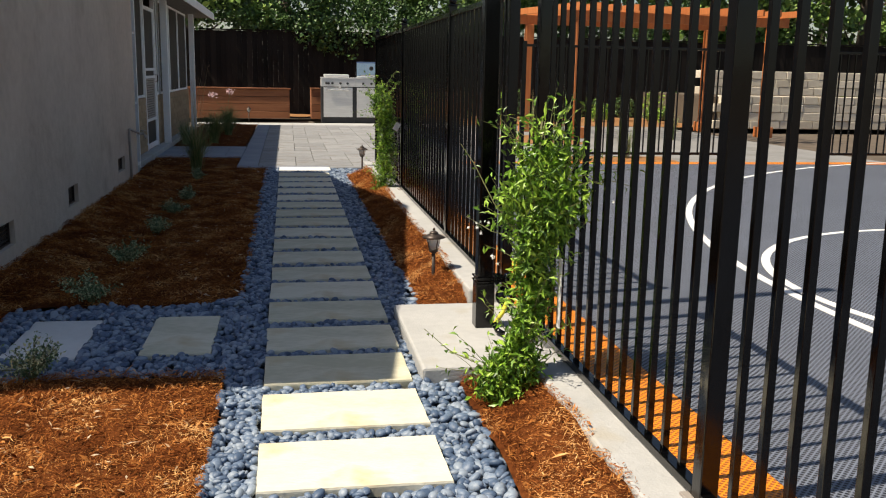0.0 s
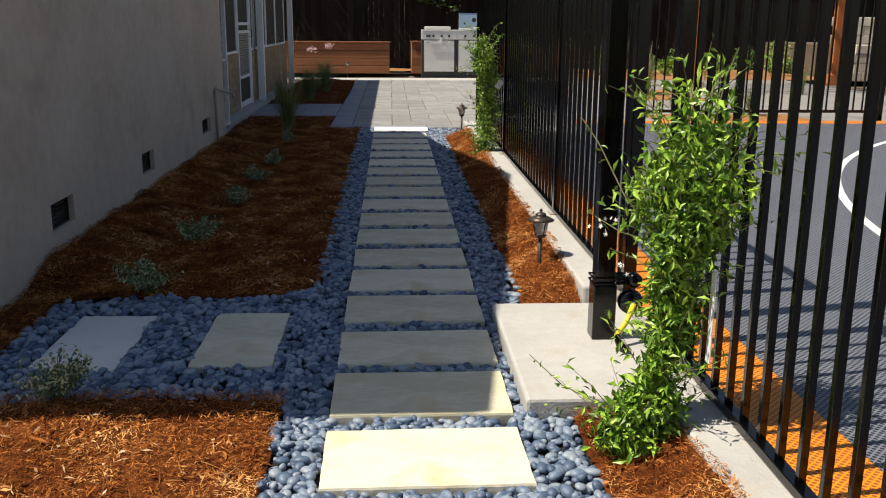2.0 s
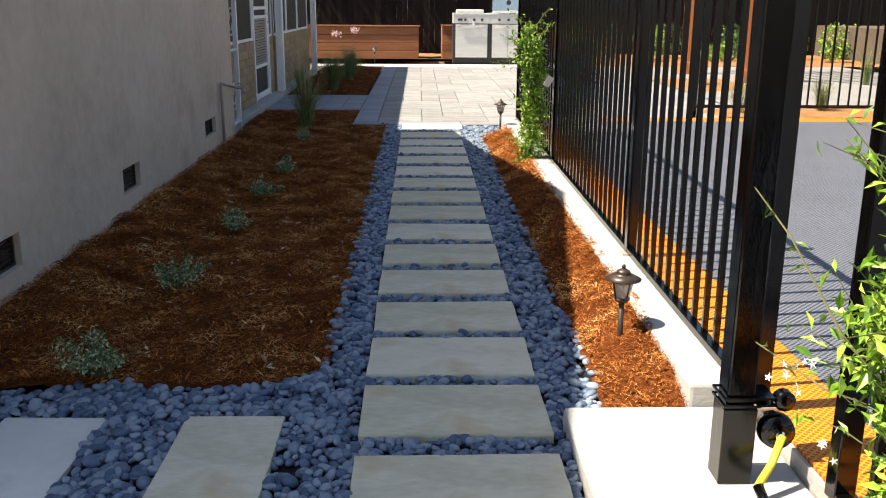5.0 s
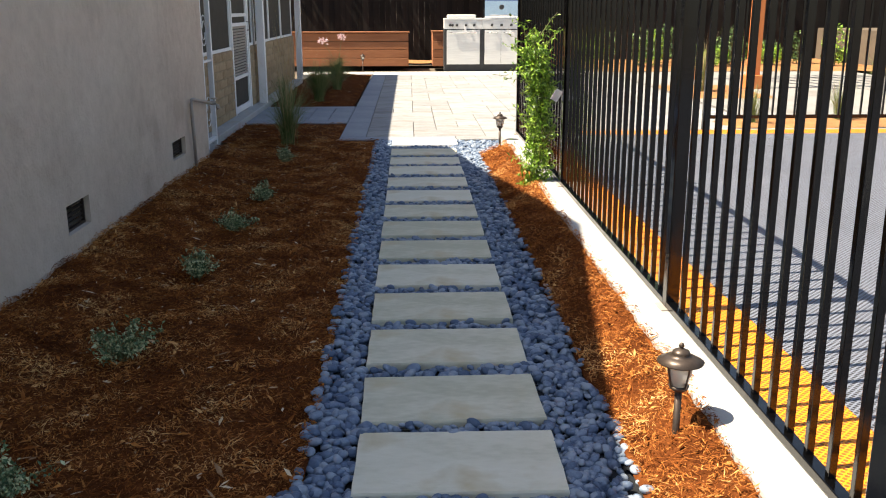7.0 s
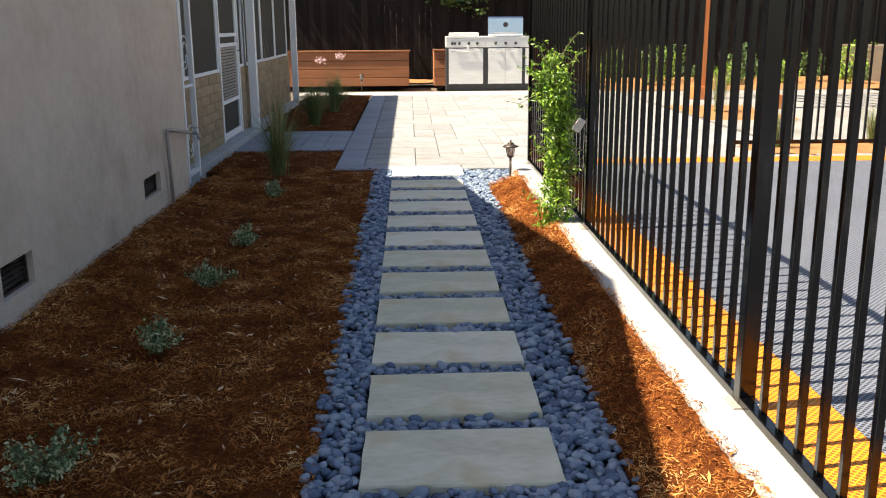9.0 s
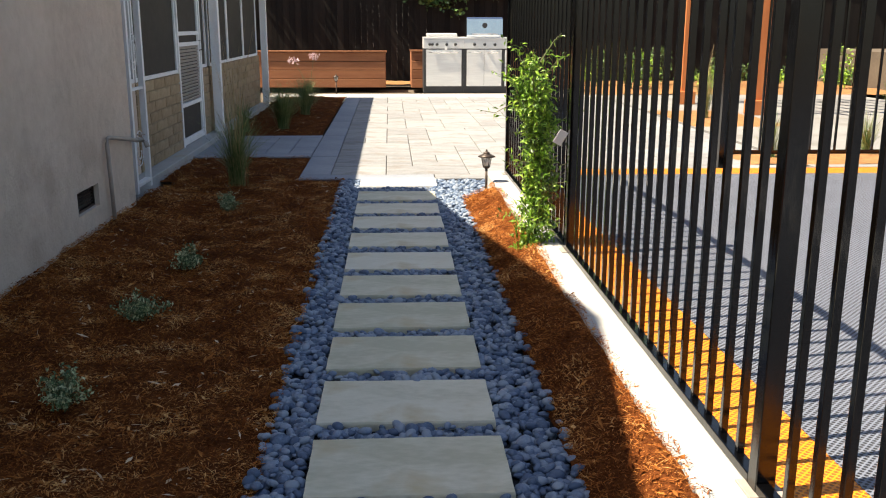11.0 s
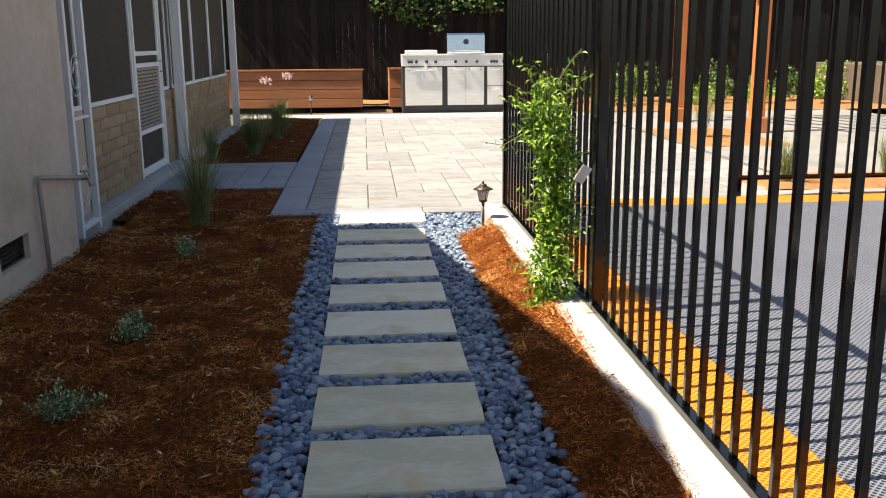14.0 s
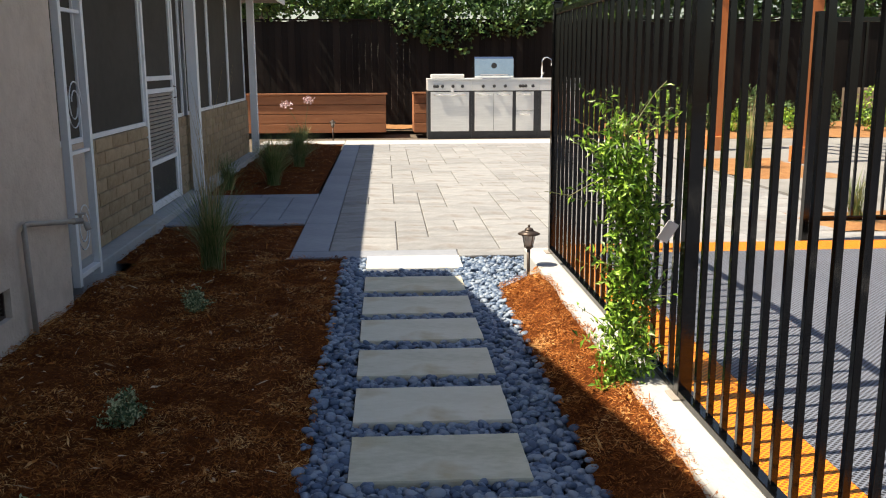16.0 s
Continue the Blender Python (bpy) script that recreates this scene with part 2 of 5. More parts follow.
def box(bm, lo, hi, bevel=0.0, m=None):
    lo, hi = Vector(lo), Vector(hi)
    r = bmesh.ops.create_cube(bm, size=1.0)
    bmesh.ops.scale(bm, vec=hi - lo, verts=r["verts"])
    bmesh.ops.translate(bm, vec=(lo + hi) / 2, verts=r["verts"])
    vs = r["verts"]
    if bevel:
        es = list({e for v in vs for e in v.link_edges})
        out = bmesh.ops.bevel(bm, geom=es, offset=bevel, segments=2, profile=0.5, affect='EDGES')
        vs = list({v for f in out["faces"] for v in f.verts} | {v for v in vs if v.is_valid})
    if m is not None:
        bmesh.ops.transform(bm, matrix=m, verts=[v for v in vs if v.is_valid])
    return bm


def boxed(lo, hi, bevel=0.0, m=None):
    return box(bmesh.new(), lo, hi, bevel, m)


def tube(bm, pts, r, sides=8, r_end=None):
    """A tube along points."""
    pts = [Vector(p) for p in pts]
    rings = []
    for i, p in enumerate(pts):
        d = (pts[min(i + 1, len(pts) - 1)] - pts[max(i - 1, 0)]).normalized()
        a = d.orthogonal().normalized()
        c = d.cross(a)
        rr = r if r_end is None else r + (r_end - r) * i / (len(pts) - 1)
        rings.append([bm.verts.new(p + (a * math.cos(k * math.tau / sides) + c * math.sin(k * math.tau / sides)) * rr) for k in range(sides)])
    for a, b in zip(rings, rings[1:]):
        for k in range(sides):
            bm.faces.new((a[k], a[(k + 1) % sides], b[(k + 1) % sides], b[k]))
    bm.faces.new(rings[0][::-1])
    bm.faces.new(rings[-1])
    return bm


def lathe(bm, profile, sides=20):
    """A turned form from (radius, height) pairs."""
    rings = [[bm.verts.new((r * math.cos(k * math.tau / sides), r * math.sin(k * math.tau / sides), z)) for k in range(sides)] for r, z in profile]
    for a, b in zip(rings, rings[1:]):
        for k in range(sides):
            bm.faces.new((a[k], a[(k + 1) % sides], b[(k + 1) % sides], b[k]))
    bm.faces.new(rings[0][::-1])
    bm.faces.new(rings[-1])
    return bm


def mesh_np(name, verts, faces, mat, smooth=False):
    me = bpy.data.meshes.new(name)
    me.from_pydata(verts.tolist() if hasattr(verts, "tolist") else verts, [], faces.tolist() if hasattr(faces, "tolist") else faces)
    me.materials.append(mat)
    if smooth:
        me.shade_smooth()
    return me


def scatter(base_v, base_f, mats):
    """Many copies of one small form, joined: base_v (n,3), base_f (m,k), mats (c,3,4)."""
    v = np.einsum("cij,nj->cni", mats[:, :, :3], base_v) + mats[:, None, :, 3]
    f = base_f[None] + (np.arange(len(mats)) * len(base_v))[:, None, None]
    return v.reshape(-1, 3), f.reshape(-1, base_f.shape[1])


def frames_np(rng, pos, size, tilt=1.0, normal=None):
    """Random turns (c,3,4) at places, scaled by size (c,3); tilt limits the lean."""
    c = len(pos)
    yaw = rng.uniform(0, math.tau, c)
    lean = rng.normal(0, tilt, c)
    roll = rng.normal(0, tilt, c)
    cy, sy, cl, sl, cr, sr = np.cos(yaw), np.sin(yaw), np.cos(lean), np.sin(lean), np.cos(roll), np.sin(roll)
    z, o = np.zeros(c), np.ones(c)
    rz = np.stack([np.stack([cy, -sy, z], 1), np.stack([sy, cy, z], 1), np.stack([z, z, o], 1)], 1)
    rx = np.stack([np.stack([o, z, z], 1), np.stack([z, cl, -sl], 1), np.stack([z, sl, cl], 1)], 1)
    ry = np.stack([np.stack([cr, z, sr], 1), np.stack([z, o, z], 1), np.stack([-sr, z, cr], 1)], 1)
    r = rz @ rx @ ry * size[:, None, :]
    return np.concatenate([r, pos[:, :, None]], 2)


LEAF_V = np.array([(0, 0, 0), (0.35, 0.5, 0.10), (0, 0.45, 0), (-0.35, 0.5, 0.10), (0, 1, -0.12)])
LEAF_F = np.array([(0, 1, 2), (0, 2, 3), (2, 1, 4), (2, 4, 3)])
ROUND_V = np.array([(0, 0, 0), (0.42, 0.35, 0.08), (0.36, 0.75, 0.06), (0, 1, 0), (-0.36, 0.75, 0.06), (-0.42, 0.35, 0.08)])
ROUND_F = np.array([(0, 1, 2, 3), (0, 3, 4, 5)])


def ico(sub):
    bm = bmesh.new()
    bmesh.ops.create_icosphere(bm, subdivisions=sub, radius=1.0)
    v = np.array([x.co[:] for x in bm.verts])
    f = np.array([[x.index for x in face.verts] for face in bm.faces])
    bm.free()
    return v, f


# ---- ground ----
COURT_Z = 0.10
gbm = bmesh.new()
bmesh.ops.create_grid(gbm, x_segments=2, y_segments=2, size=400)
ground = part("ground", gbm, SOIL)
ground.location = (0, 0, -0.12)
tagged(ground, "bare brown soil reaching away under everything", "ground", kind="structure")


def rise(x, y):
    """The mulch is heaped against the house wall and the kerb."""
    if x < 0:
        t = max(0.0, min(1.0, (-1.25 - x) / 0.55)) * max(0.0, min(1.0, (9.3 - y) / 1.2)) * max(0.0, min(1.0, (y - SP1) / 0.5))
        return 0.085 * t * t * (3 - 2 * t)
    if x > 0.9:
        return 0.0
    t = max(0.0, min(1.0, (x - 0.50) / 0.25))
    ends = max(0.15, min(1.0, (y - 1.975) / 0.22)) if y > 1.5 else max(0.15, min(1.0, (0.90 - y) / 0.2))
    return 0.098 * t * ends


def lumps(x, y, seed):
    return noise.noise((x * 3.1 + seed, y * 3.1, 0)) + 0.6 * noise.noise((x * 9 + seed, y * 9, 3)) + 0.45 * noise.noise((x * 24, y * 24, seed))


HEAP = 0.025                    # how lumpy the mulch lies


def bed(name, x0, x1, y0, y1, z, label, seed, amp=HEAP, step=0.036, mat=None):
    """A mulched planting bed: a lumpy sheet."""
    nx, ny = max(2, int((x1 - x0) / step)), max(2, int((y1 - y0) / step))
    vs, fs = [], []
    for j in range(ny + 1):
        for i in range(nx + 1):
            x, y = x0 + (x1 - x0) * i / nx, y0 + (y1 - y0) * j / ny
            edge = min(1, min(x - x0, x1 - x, y - y0, y1 - y) / 0.1)
            vs.append((x, y, z - 0.02 + 0.02 * edge + amp * lumps(x, y, seed) + rise(x, y)))
    for j in range(ny):
        for i in range(nx):
            a = j * (nx + 1) + i
            fs.append((a, a + 1, a + nx + 2, a + nx + 1))
    ob = new(name, mesh_np(name, vs, fs, mat or MULCH_GAPS, True))
    return tagged(ob, label, "mulch bed", kind="structure")


SP0, SP1 = 1.10, 2.27           # the side path's near and far edge
BEDS = [
    ("house_bed", -1.86, -0.44, SP1, 9.30, 0.0, 1),
    ("house_bed_end", -2.03, -0.852, 9.302, 10.698, 0.0, 6),
    ("front_bed", -4.5, -0.46, -5.0, SP0, 0.0, 2),
    ("fence_bed", 0.50, 0.815, 1.975, 8.35, 0.012, 3),
    ("side_bed", -1.86, -1.60, SP0 + 0.002, SP1 - 0.002, 0.0, 11),
    ("near_fence_bed", 0.50, 0.815, -5.0, 0.90, 0.012, 4),
    ("porch_bed", -2.1, -0.88, 12.52, 18.7, 0.0, 5),
]
for name, x0, x1, y0, y1, z, sd in BEDS:
    bed(name, x0, x1, y0, y1, z, "shredded reddish-brown bark mulch bed", sd)

rng = np.random.default_rng(5)
SL_V = np.array([(-1, 0, 0), (-0.3, 1, 0.2), (0.9, 0.15, 0.1), (0, -0.7, 0.9)])
SL_F = np.array([(0, 2, 1), (0, 1, 3), (1, 2, 3), (2, 0, 3)])


def shreds(x0, x1, y0, y1, z, per_m2, seed, bed_seed):
    r = np.random.default_rng(seed)
    c = int((x1 - x0) * (y1 - y0) * per_m2)
    xs, ys = r.uniform(x0, x1, c), r.uniform(y0, y1, c)
    up = np.array([rise(a, b) + HEAP * lumps(a, b, bed_seed) for a, b in zip(xs, ys)])
    pos = np.stack([xs, ys, z + up + r.uniform(-0.006, 0.018, c)], 1)
    chip = r.uniform(0, 1, c) > 0.988
    length = r.gamma(1.3, 0.0056, c) + 0.0028 + chip * r.uniform(0.004, 0.014, c)
    width = r.uniform(0.0007, 0.0023, c) + chip * r.uniform(0.003, 0.0065, c)
    size = np.stack([length, width, width], 1)
    return scatter(SL_V, SL_F, frames_np(r, pos, size, 0.42))


for k, (x0, x1, y0, y1, z, d, bs) in enumerate([(-1.84, -0.44, SP1, 6.5, 0.0, 19000, 1), (-1.84, -0.44, 6.5, 9.29, 0.0, 12000, 1), (-2.02, -0.86, 9.31, 10.69, 0.0, 4000, 6), (-2.9, -0.46, -0.3, SP0, 0.0, 21000, 2),
                                                (0.505, 0.78, 1.98, 8.35, 0.012, 19000, 3), (0.505, 0.78, -1.0, 0.90, 0.012, 20000, 4), (-1.84, -1.60, SP0, SP1, 0.0, 15000, 11), (-2.0, -0.9, 12.55, 18.6, 0.0, 900, 5)]):
    v, f = shreds(x0, x1, y0, y1, z, d, 40 + k, bs)
    ob = new("bark_shreds", mesh_np("bark_shreds", v, f, SLIVER))
    tagged(ob, "loose reddish bark shreds and chips on the bed", "mulch", kind="stuff")


def chips(x0, x1, y0, y1, count, seed, bed_seed):
    """Pale splinters and chips lying loose on the bark."""
    r = np.random.default_rng(seed)
    xs, ys = r.uniform(x0, x1, count), r.uniform(y0, y1, count)
    pos = np.array([(a, b, rise(a, b) + HEAP * lumps(a, b, bed_seed) + 0.013) for a, b in zip(xs, ys)])
    length = r.gamma(2.2, 0.0058, count) + 0.005
    width = np.minimum(length * 0.5, r.gamma(1.6, 0.0022, count) + 0.0016)
    size = np.stack([length, width, np.full(count, 0.003)], 1)
    return scatter(SL_V, SL_F, frames_np(r, pos, size, 0.22))


for k, (x0, x1, y0, y1, c, bs) in enumerate([(-1.80, -0.48, SP1 + 0.05, 9.25, 620, 1), (-2.0, -0.9, 9.32, 10.65, 70, 6), (-2.0, -0.95, 12.6, 18.5, 150, 5), (-2.4, -0.5, -0.2, SP0 - 0.1, 230, 2)]):
    v, f = chips(x0, x1, y0, y1, c, 140 + k, bs)
    tagged(new("wood_chips", mesh_np("wood_chips", v, f, CHIP)), "pale wood chips scattered on the bark mulch", "wood chips", kind="stuff")


def flat(name, x0, x1, y0, y1, z, mat, label, category, depth=0.2):
    ob = part(name, boxed((x0, y0, z - depth), (x1, y1, z)), mat)
    return tagged(ob, label, category, kind="structure")


flat("gravel_base", -0.46, 0.52, -5, 9.3, -0.035, PEBBLE_BASE, "near-black base sheet under the pebbles", "gravel", 0.06)
flat("side_gravel_base", -2.0, -0.46, SP0, SP1, -0.035, PEBBLE_BASE, "near-black base sheet under the side path pebbles", "gravel", 0.06)
flat("end_gravel_base", 0.52, 0.86, 8.35, 9.3, -0.035, PEBBLE_BASE, "near-black base sheet under pebbles beside the patio", "gravel", 0.06)

# ---- stepping slabs: top edges every 0.49 m ----
SLABS = []
STEP_Y = {1: 0.31, 2: 0.797, 3: 1.27, 4: 1.738, 5: 2.24, 6: 2.712, 7: 3.17, 8: 3.657, 9: 4.153, 10: 4.653, 11: 5.144, 12: 5.633, 13: 6.14, 14: 6.643, 15: 7.159, 16: 7.675, 17: 8.17, 18: 8.66}
for k in range(-8, 19):
    far = STEP_Y.get(k, 0.31 + (k - 1) * 0.49)
    SLABS.append((-0.30, 0.308, far - 0.372, far, 0.0))
SLABS.append((-0.30, 0.345, 8.90, 9.285, 0.004))
SIDE = [(-0.86, -0.545, 1.385, 2.02, -0.008), (-1.46, -1.13, 1.385, 2.05, -0.02)]


def stepping_slab(x0, x1, y0, y1, z, seed, label, group, mat=None):
    r = random.Random(seed)
    w, d, t = x1 - x0, y1 - y0, 0.05
    bm = bmesh.new()
    nx, ny = 12, 6
    outline = []
    jit = lambda: r.uniform(-0.0016, 0.0016)
    for i in range(nx):
        outline.append((-w / 2 + w * i / nx, -d / 2 + jit()))
    for i in range(ny):
        outline.append((w / 2 + jit(), -d / 2 + d * i / ny))
    for i in range(nx):
        outline.append((w / 2 - w * i / nx, d / 2 + jit()))
    for i in range(ny):
        outline.append((-w / 2 + jit(), d / 2 - d * i / ny))
    rings = []
    for sc, zz in ((1.0, -t), (1.0, -0.007), (0.988, 0.0)):
        rings.append([bm.verts.new((x * (1 - (1 - sc) * 0.5) if sc < 1 else x, y * (1 - (1 - sc)) if sc < 1 else y, zz)) for x, y in outline])
    n = len(outline)
    for a, b in zip(rings, rings[1:]):
        for k in range(n):
            bm.faces.new((a[k], a[(k + 1) % n], b[(k + 1) % n], b[k]))
    bm.faces.new(rings[-1])
    bm.faces.new(rings[0][::-1])
    ob = part("stepping_slab", bm, mat or SLAB)
    ob.location = ((x0 + x1) / 2, (y0 + y1) / 2, z + r.uniform(-0.002, 0.003))
    ob.rotation_euler = (r.uniform(-0.004, 0.004), r.uniform(-0.004, 0.004), r.uniform(-0.014, 0.014))
    return tagged(ob, label, "stepping stone", group)


for i, s in enumerate(SLABS):
    last = i == len(SLABS) - 1
    stepping_slab(*s, i, "white stepping slab against the patio edge" if last else "pale tan-grey sandstone stepping slab among dark pebbles", "stepping slabs along the path", PALE if last else None)
for i, s in enumerate(SIDE):
    stepping_slab(*s, 90 + i, "pale square-cut stepping slab on the pebbled side path", "stepping slabs of the side path", PALE if i else None)

# ---- pebbles ----
PV, PF = ico(2)
PV1, PF1 = ico(1)


def pebbles(x0, x1, y0, y1, per_m2, seed, fine, avoid, wobble=0.03):
    r = np.random.default_rng(seed)
    c = int((x1 - x0) * (y1 - y0) * per_m2)
    x, y = r.uniform(x0, x1, c), r.uniform(y0, y1, c)
    wx = np.sin(y * 7.0) * wobble * 0.6 + np.sin(y * 17 + 1) * wobble * 0.4
    x = x + np.where(x > (x0 + x1) / 2, wx, -wx) * (wobble > 0)
    if wobble == 0 and x1 < 0:
        y = y + np.sin(x * 9) * 0.03 * np.sign(y - (y0 + y1) / 2)
    keep = np.ones(c, bool)
    for a0, a1, b0, b1, _ in avoid:
        keep &= ~((x > a0 - 0.006) & (x < a1 + 0.006) & (y > b0 - 0.006) & (y < b1 + 0.006))
    x, y = x[keep], y[keep]
    c = len(x)
    s = 0.0095 + 0.0165 * r.beta(1.6, 1.9, c)
    size = np.stack([s * r.uniform(1.0, 1.35, c), s * r.uniform(0.8, 1.0, c), s * r.uniform(0.5, 0.75, c)], 1)
    pos = np.stack([x, y, r.uniform(-0.034, -0.008, c)], 1)
    bv, bf = (PV, PF) if fine else (PV1, PF1)
    return scatter(bv, bf, frames_np(r, pos, size, 0.36))


PADBOX = (0.35, 0.92, 0.91, 1.97, 0)
AVOID = SLABS + SIDE + [PADBOX]
for k, (x0, x1, y0, y1, d, fine) in enumerate([(-0.47, 0.50, -0.9, 2.3, 2500, True), (-0.45, 0.50, 2.3, 9.29, 2450, True), (-1.62, -0.47, SP0, SP1, 2500, True), (0.5, 0.86, 8.35, 9.29, 1800, False)]):
    v, f = pebbles(x0, x1, y0, y1, d, 70 + k, fine, AVOID, 0.018 if k < 2 else 0.0)
    ob = new("pebbles", mesh_np("pebbles", v, f, PEBBLE, True))
    tagged(ob, "smooth blue-grey beach pebbles filling the path", "pebbles", kind="stuff")
# pebbles rounding the inner corners of the side path, and strays along the edges
r_ = np.random.default_rng(99)
px, py = r_.uniform(-0.75, -0.44, 900), r_.uniform(2.2, 2.62, 900)
ok = (px + 0.44) > -0.16 * np.clip(1 - (py - 2.24) / 0.2, 0, 1) ** 2
px, py = px[ok], py[ok]
sx, sy = np.concatenate([r_.normal(-0.452, 0.010, 170), r_.normal(0.502, 0.010, 130)]), np.concatenate([r_.uniform(2.3, 9.2, 170), r_.uniform(2.2, 8.3, 130)])
px, py = np.concatenate([px, sx]), np.concatenate([py, sy])
ps = r_.uniform(0.012, 0.023, len(px))
v, f = scatter(PV, PF, frames_np(r_, np.stack([px, py, r_.uniform(-0.004, 0.012, len(px))], 1), np.stack([ps * 1.2, ps * 0.9, ps * 0.6], 1), 0.2))
tagged(new("pebbles", mesh_np("pebbles", v, f, PEBBLE, True)), "stray blue-grey pebbles along the mulch edge", "pebbles", kind="stuff")

# ---- concrete pad, kerbs ----
pad = part("concrete_pad", boxed((0.35, 0.91, -0.1), (0.93, 1.97, 0.045), 0.012), CONCRETE)
tagged(pad, "pale concrete footing pad beside the path", "concrete pad", kind="structure")
for y0, y1 in ((-8.0, 0.905), (1.975, 8.95)):
    k = part("kerb", boxed((0.755, y0, -0.15), (0.945, y1, 0.118), 0.012), CONCRETE)
    tagged(k, "pale concrete kerb under the black fence", "kerb", kind="structure")
k = part("kerb", boxed((0.935, 0.906, -0.15), (0.946, 1.974, 0.09)), CONCRETE)
tagged(k, "pale concrete kerb beside the pad", "kerb", kind="structure")

# ---- sport court ----
def far_edge(x):
    return 9.12 + FAR_SLOPE * (x - 0.95)


FAR_SLOPE = 0.0


def court_sheet(name, pts, mat, label, z=COURT_Z):
    bm = bmesh.new()
    top = [bm.verts.new((x, y, z)) for x, y in pts]
    bot = [bm.verts.new((x, y, z - 0.02)) for x, y in pts]
    bm.faces.new(top)
    bm.faces.new(bot[::-1])
    n = len(pts)
    for i in range(n):
        bm.faces.new((top[i], bot[i], bot[(i + 1) % n], top[(i + 1) % n]))
    ob = part(name, bm, mat)
    return tagged(ob, label, "sport court", kind="structure")


XR = 16.0
court_sheet("court_floor", [(1.21, -12), (XR, -12), (XR, far_edge(XR) - 0.3), (1.21, far_edge(1.21) - 0.3)], COURT, "dark slate perforated plastic court tiles")
court_sheet("court_border", [(0.948, -12), (1.208, -12), (1.208, far_edge(1.21)), (0.948, far_edge(0.95))], ORANGE, "orange perforated plastic border tiles")
court_sheet("court_border_end", [(1.21, far_edge(1.21) - 0.298), (XR, far_edge(XR) - 0.298), (XR, far_edge(XR)), (1.21, far_edge(1.21))], ORANGE, "orange perforated plastic border tiles at the court's end")


def arc_line(cx, cy, r, a0, a1, width=0.05, n=64):
    bm = bmesh.new()
    prev = None
    for i in range(n + 1):
        a = radians(a0 + (a1 - a0) * i / n)
        c, s = math.cos(a), math.sin(a)
        cur = [bm.verts.new((cx + c * (r + d), cy + s * (r + d), zz)) for d in (-width / 2, width / 2) for zz in (COURT_Z + 0.0005, COURT_Z + 0.004)]
        if prev:
            for p, q in ((1, 3), (0, 1), (3, 2)):
                bm.faces.new((prev[p], prev[q], cur[q], cur[p]))
        prev = cur
    ob = part("court_line", bm, LINE)
    return tagged(ob, "white painted curved line on the court", "court line", kind="structure")


arc_line(10.6, 1.3, 8.1, 90, 235, 0.055)
arc_line(4.6, 1.7, 2.0, 60, 290, 0.055)

# ---- black steel fence along the court ----
FX, FTOP, FBOT = 0.918, 1.655, 0.138
PICKET = finish(boxed((-0.0102, -0.0102, FBOT + 0.0142), (0.0102, 0.0102, FTOP - 0.012), 0.0014), "picket", BLACK)


def fence_post(parent, x, y, base, top, s=0.0265):
    bm = boxed((x - s, y - s, base), (x + s, y + s, top), 0.003)
    post = part("post", bm, BLACK, parent)
    cap = bmesh.new()
    box(cap, (x - s - 0.005, y - s - 0.005, top + 0.0005), (x + s + 0.005, y + s + 0.005, top + 0.012), 0.002)
    r = bmesh.ops.create_uvsphere(cap, u_segments=12, v_segments=8, radius=0.026)
    bmesh.ops.translate(cap, vec=(x, y, top + 0.032), verts=r["verts"])
    part("cap", cap, BLACK, post, "ball-topped post cap", True)
    plate = boxed((x - 0.05, y - 0.05, base - 0.006), (x + 0.05, y + 0.05, base + 0.004), 0.002)
    part("base_plate", plate, GALV, post)
    return post


def fence_run(y0, y1, posts, label, step=0.125):
    f = empty("steel_fence", pose(0, 0, 0), label, "fence", "black steel fence round the court")
    for y in posts:
        fence_post(f, FX, y, 0.122, FTOP + 0.035)
    edges = sorted(posts)
    for a, b in zip(edges, edges[1:]):
        a, b = a + 0.0275, b - 0.0275
        part("top_rail", boxed((FX - 0.02, a, FTOP - 0.035), (FX + 0.02, b, FTOP), 0.003), BLACK, f)
        part("bottom_rail", boxed((FX - 0.026, a, FBOT - 0.014), (FX + 0.0115, b, FBOT + 0.014), 0.003), BLACK, f)
        n = max(1, round((b - a) / step))
        for i in range(1, n):
            share("picket", PICKET, f, Matrix.Translation((FX, a + (b - a) * i / n, 0)))
    return f


fence_run(1.83, 8.78, [1.83, 3.55, 6.15, 8.78], "black powder-coated steel picket fence on the kerb")
fence_run(-5.0, 1.27, [-5.1, -2.8, -0.51, 1.27], "black powder-coated steel picket fence on the kerb, before the pole")


def far_fence(x0, x1, y, base, top, label, step=0.12, posts=None):
    f = empty("steel_fence", pose(0, y, 0), label, "fence", "black steel fence round the court")
    px = posts or [x0 + (x1 - x0) * i / max(1, round((x1 - x0) / 2.4)) for i in range(max(1, round((x1 - x0) / 2.4)) + 1)]
    for x in px:
        part("post", boxed((x - 0.03, -0.03, COURT_Z - 0.1), (x + 0.03, 0.03, top + 0.04), 0.003), BLACK, f)
    part("top_rail", boxed((x0 + 0.03, -0.018, top - 0.035), (x1 - 0.03, 0.018, top), 0.003), BLACK, f)
    part("bottom_rail", boxed((x0 + 0.03, -0.018, base - 0.018), (x1 - 0.03, 0.018, base + 0.018), 0.003), BLACK, f)
    me = finish(boxed((-0.009, -0.009, base + 0.019), (0.009, 0.009, top - 0.036)), "picket", BLACK)
    n = round((x1 - x0) / step)
    for i in range(1, n):
        x = x0 + (x1 - x0) * i / n
        if min(abs(x - p) for p in px) > 0.04:
            share("picket", me, f, Matrix.Translation((x, 0, 0)))
    return f


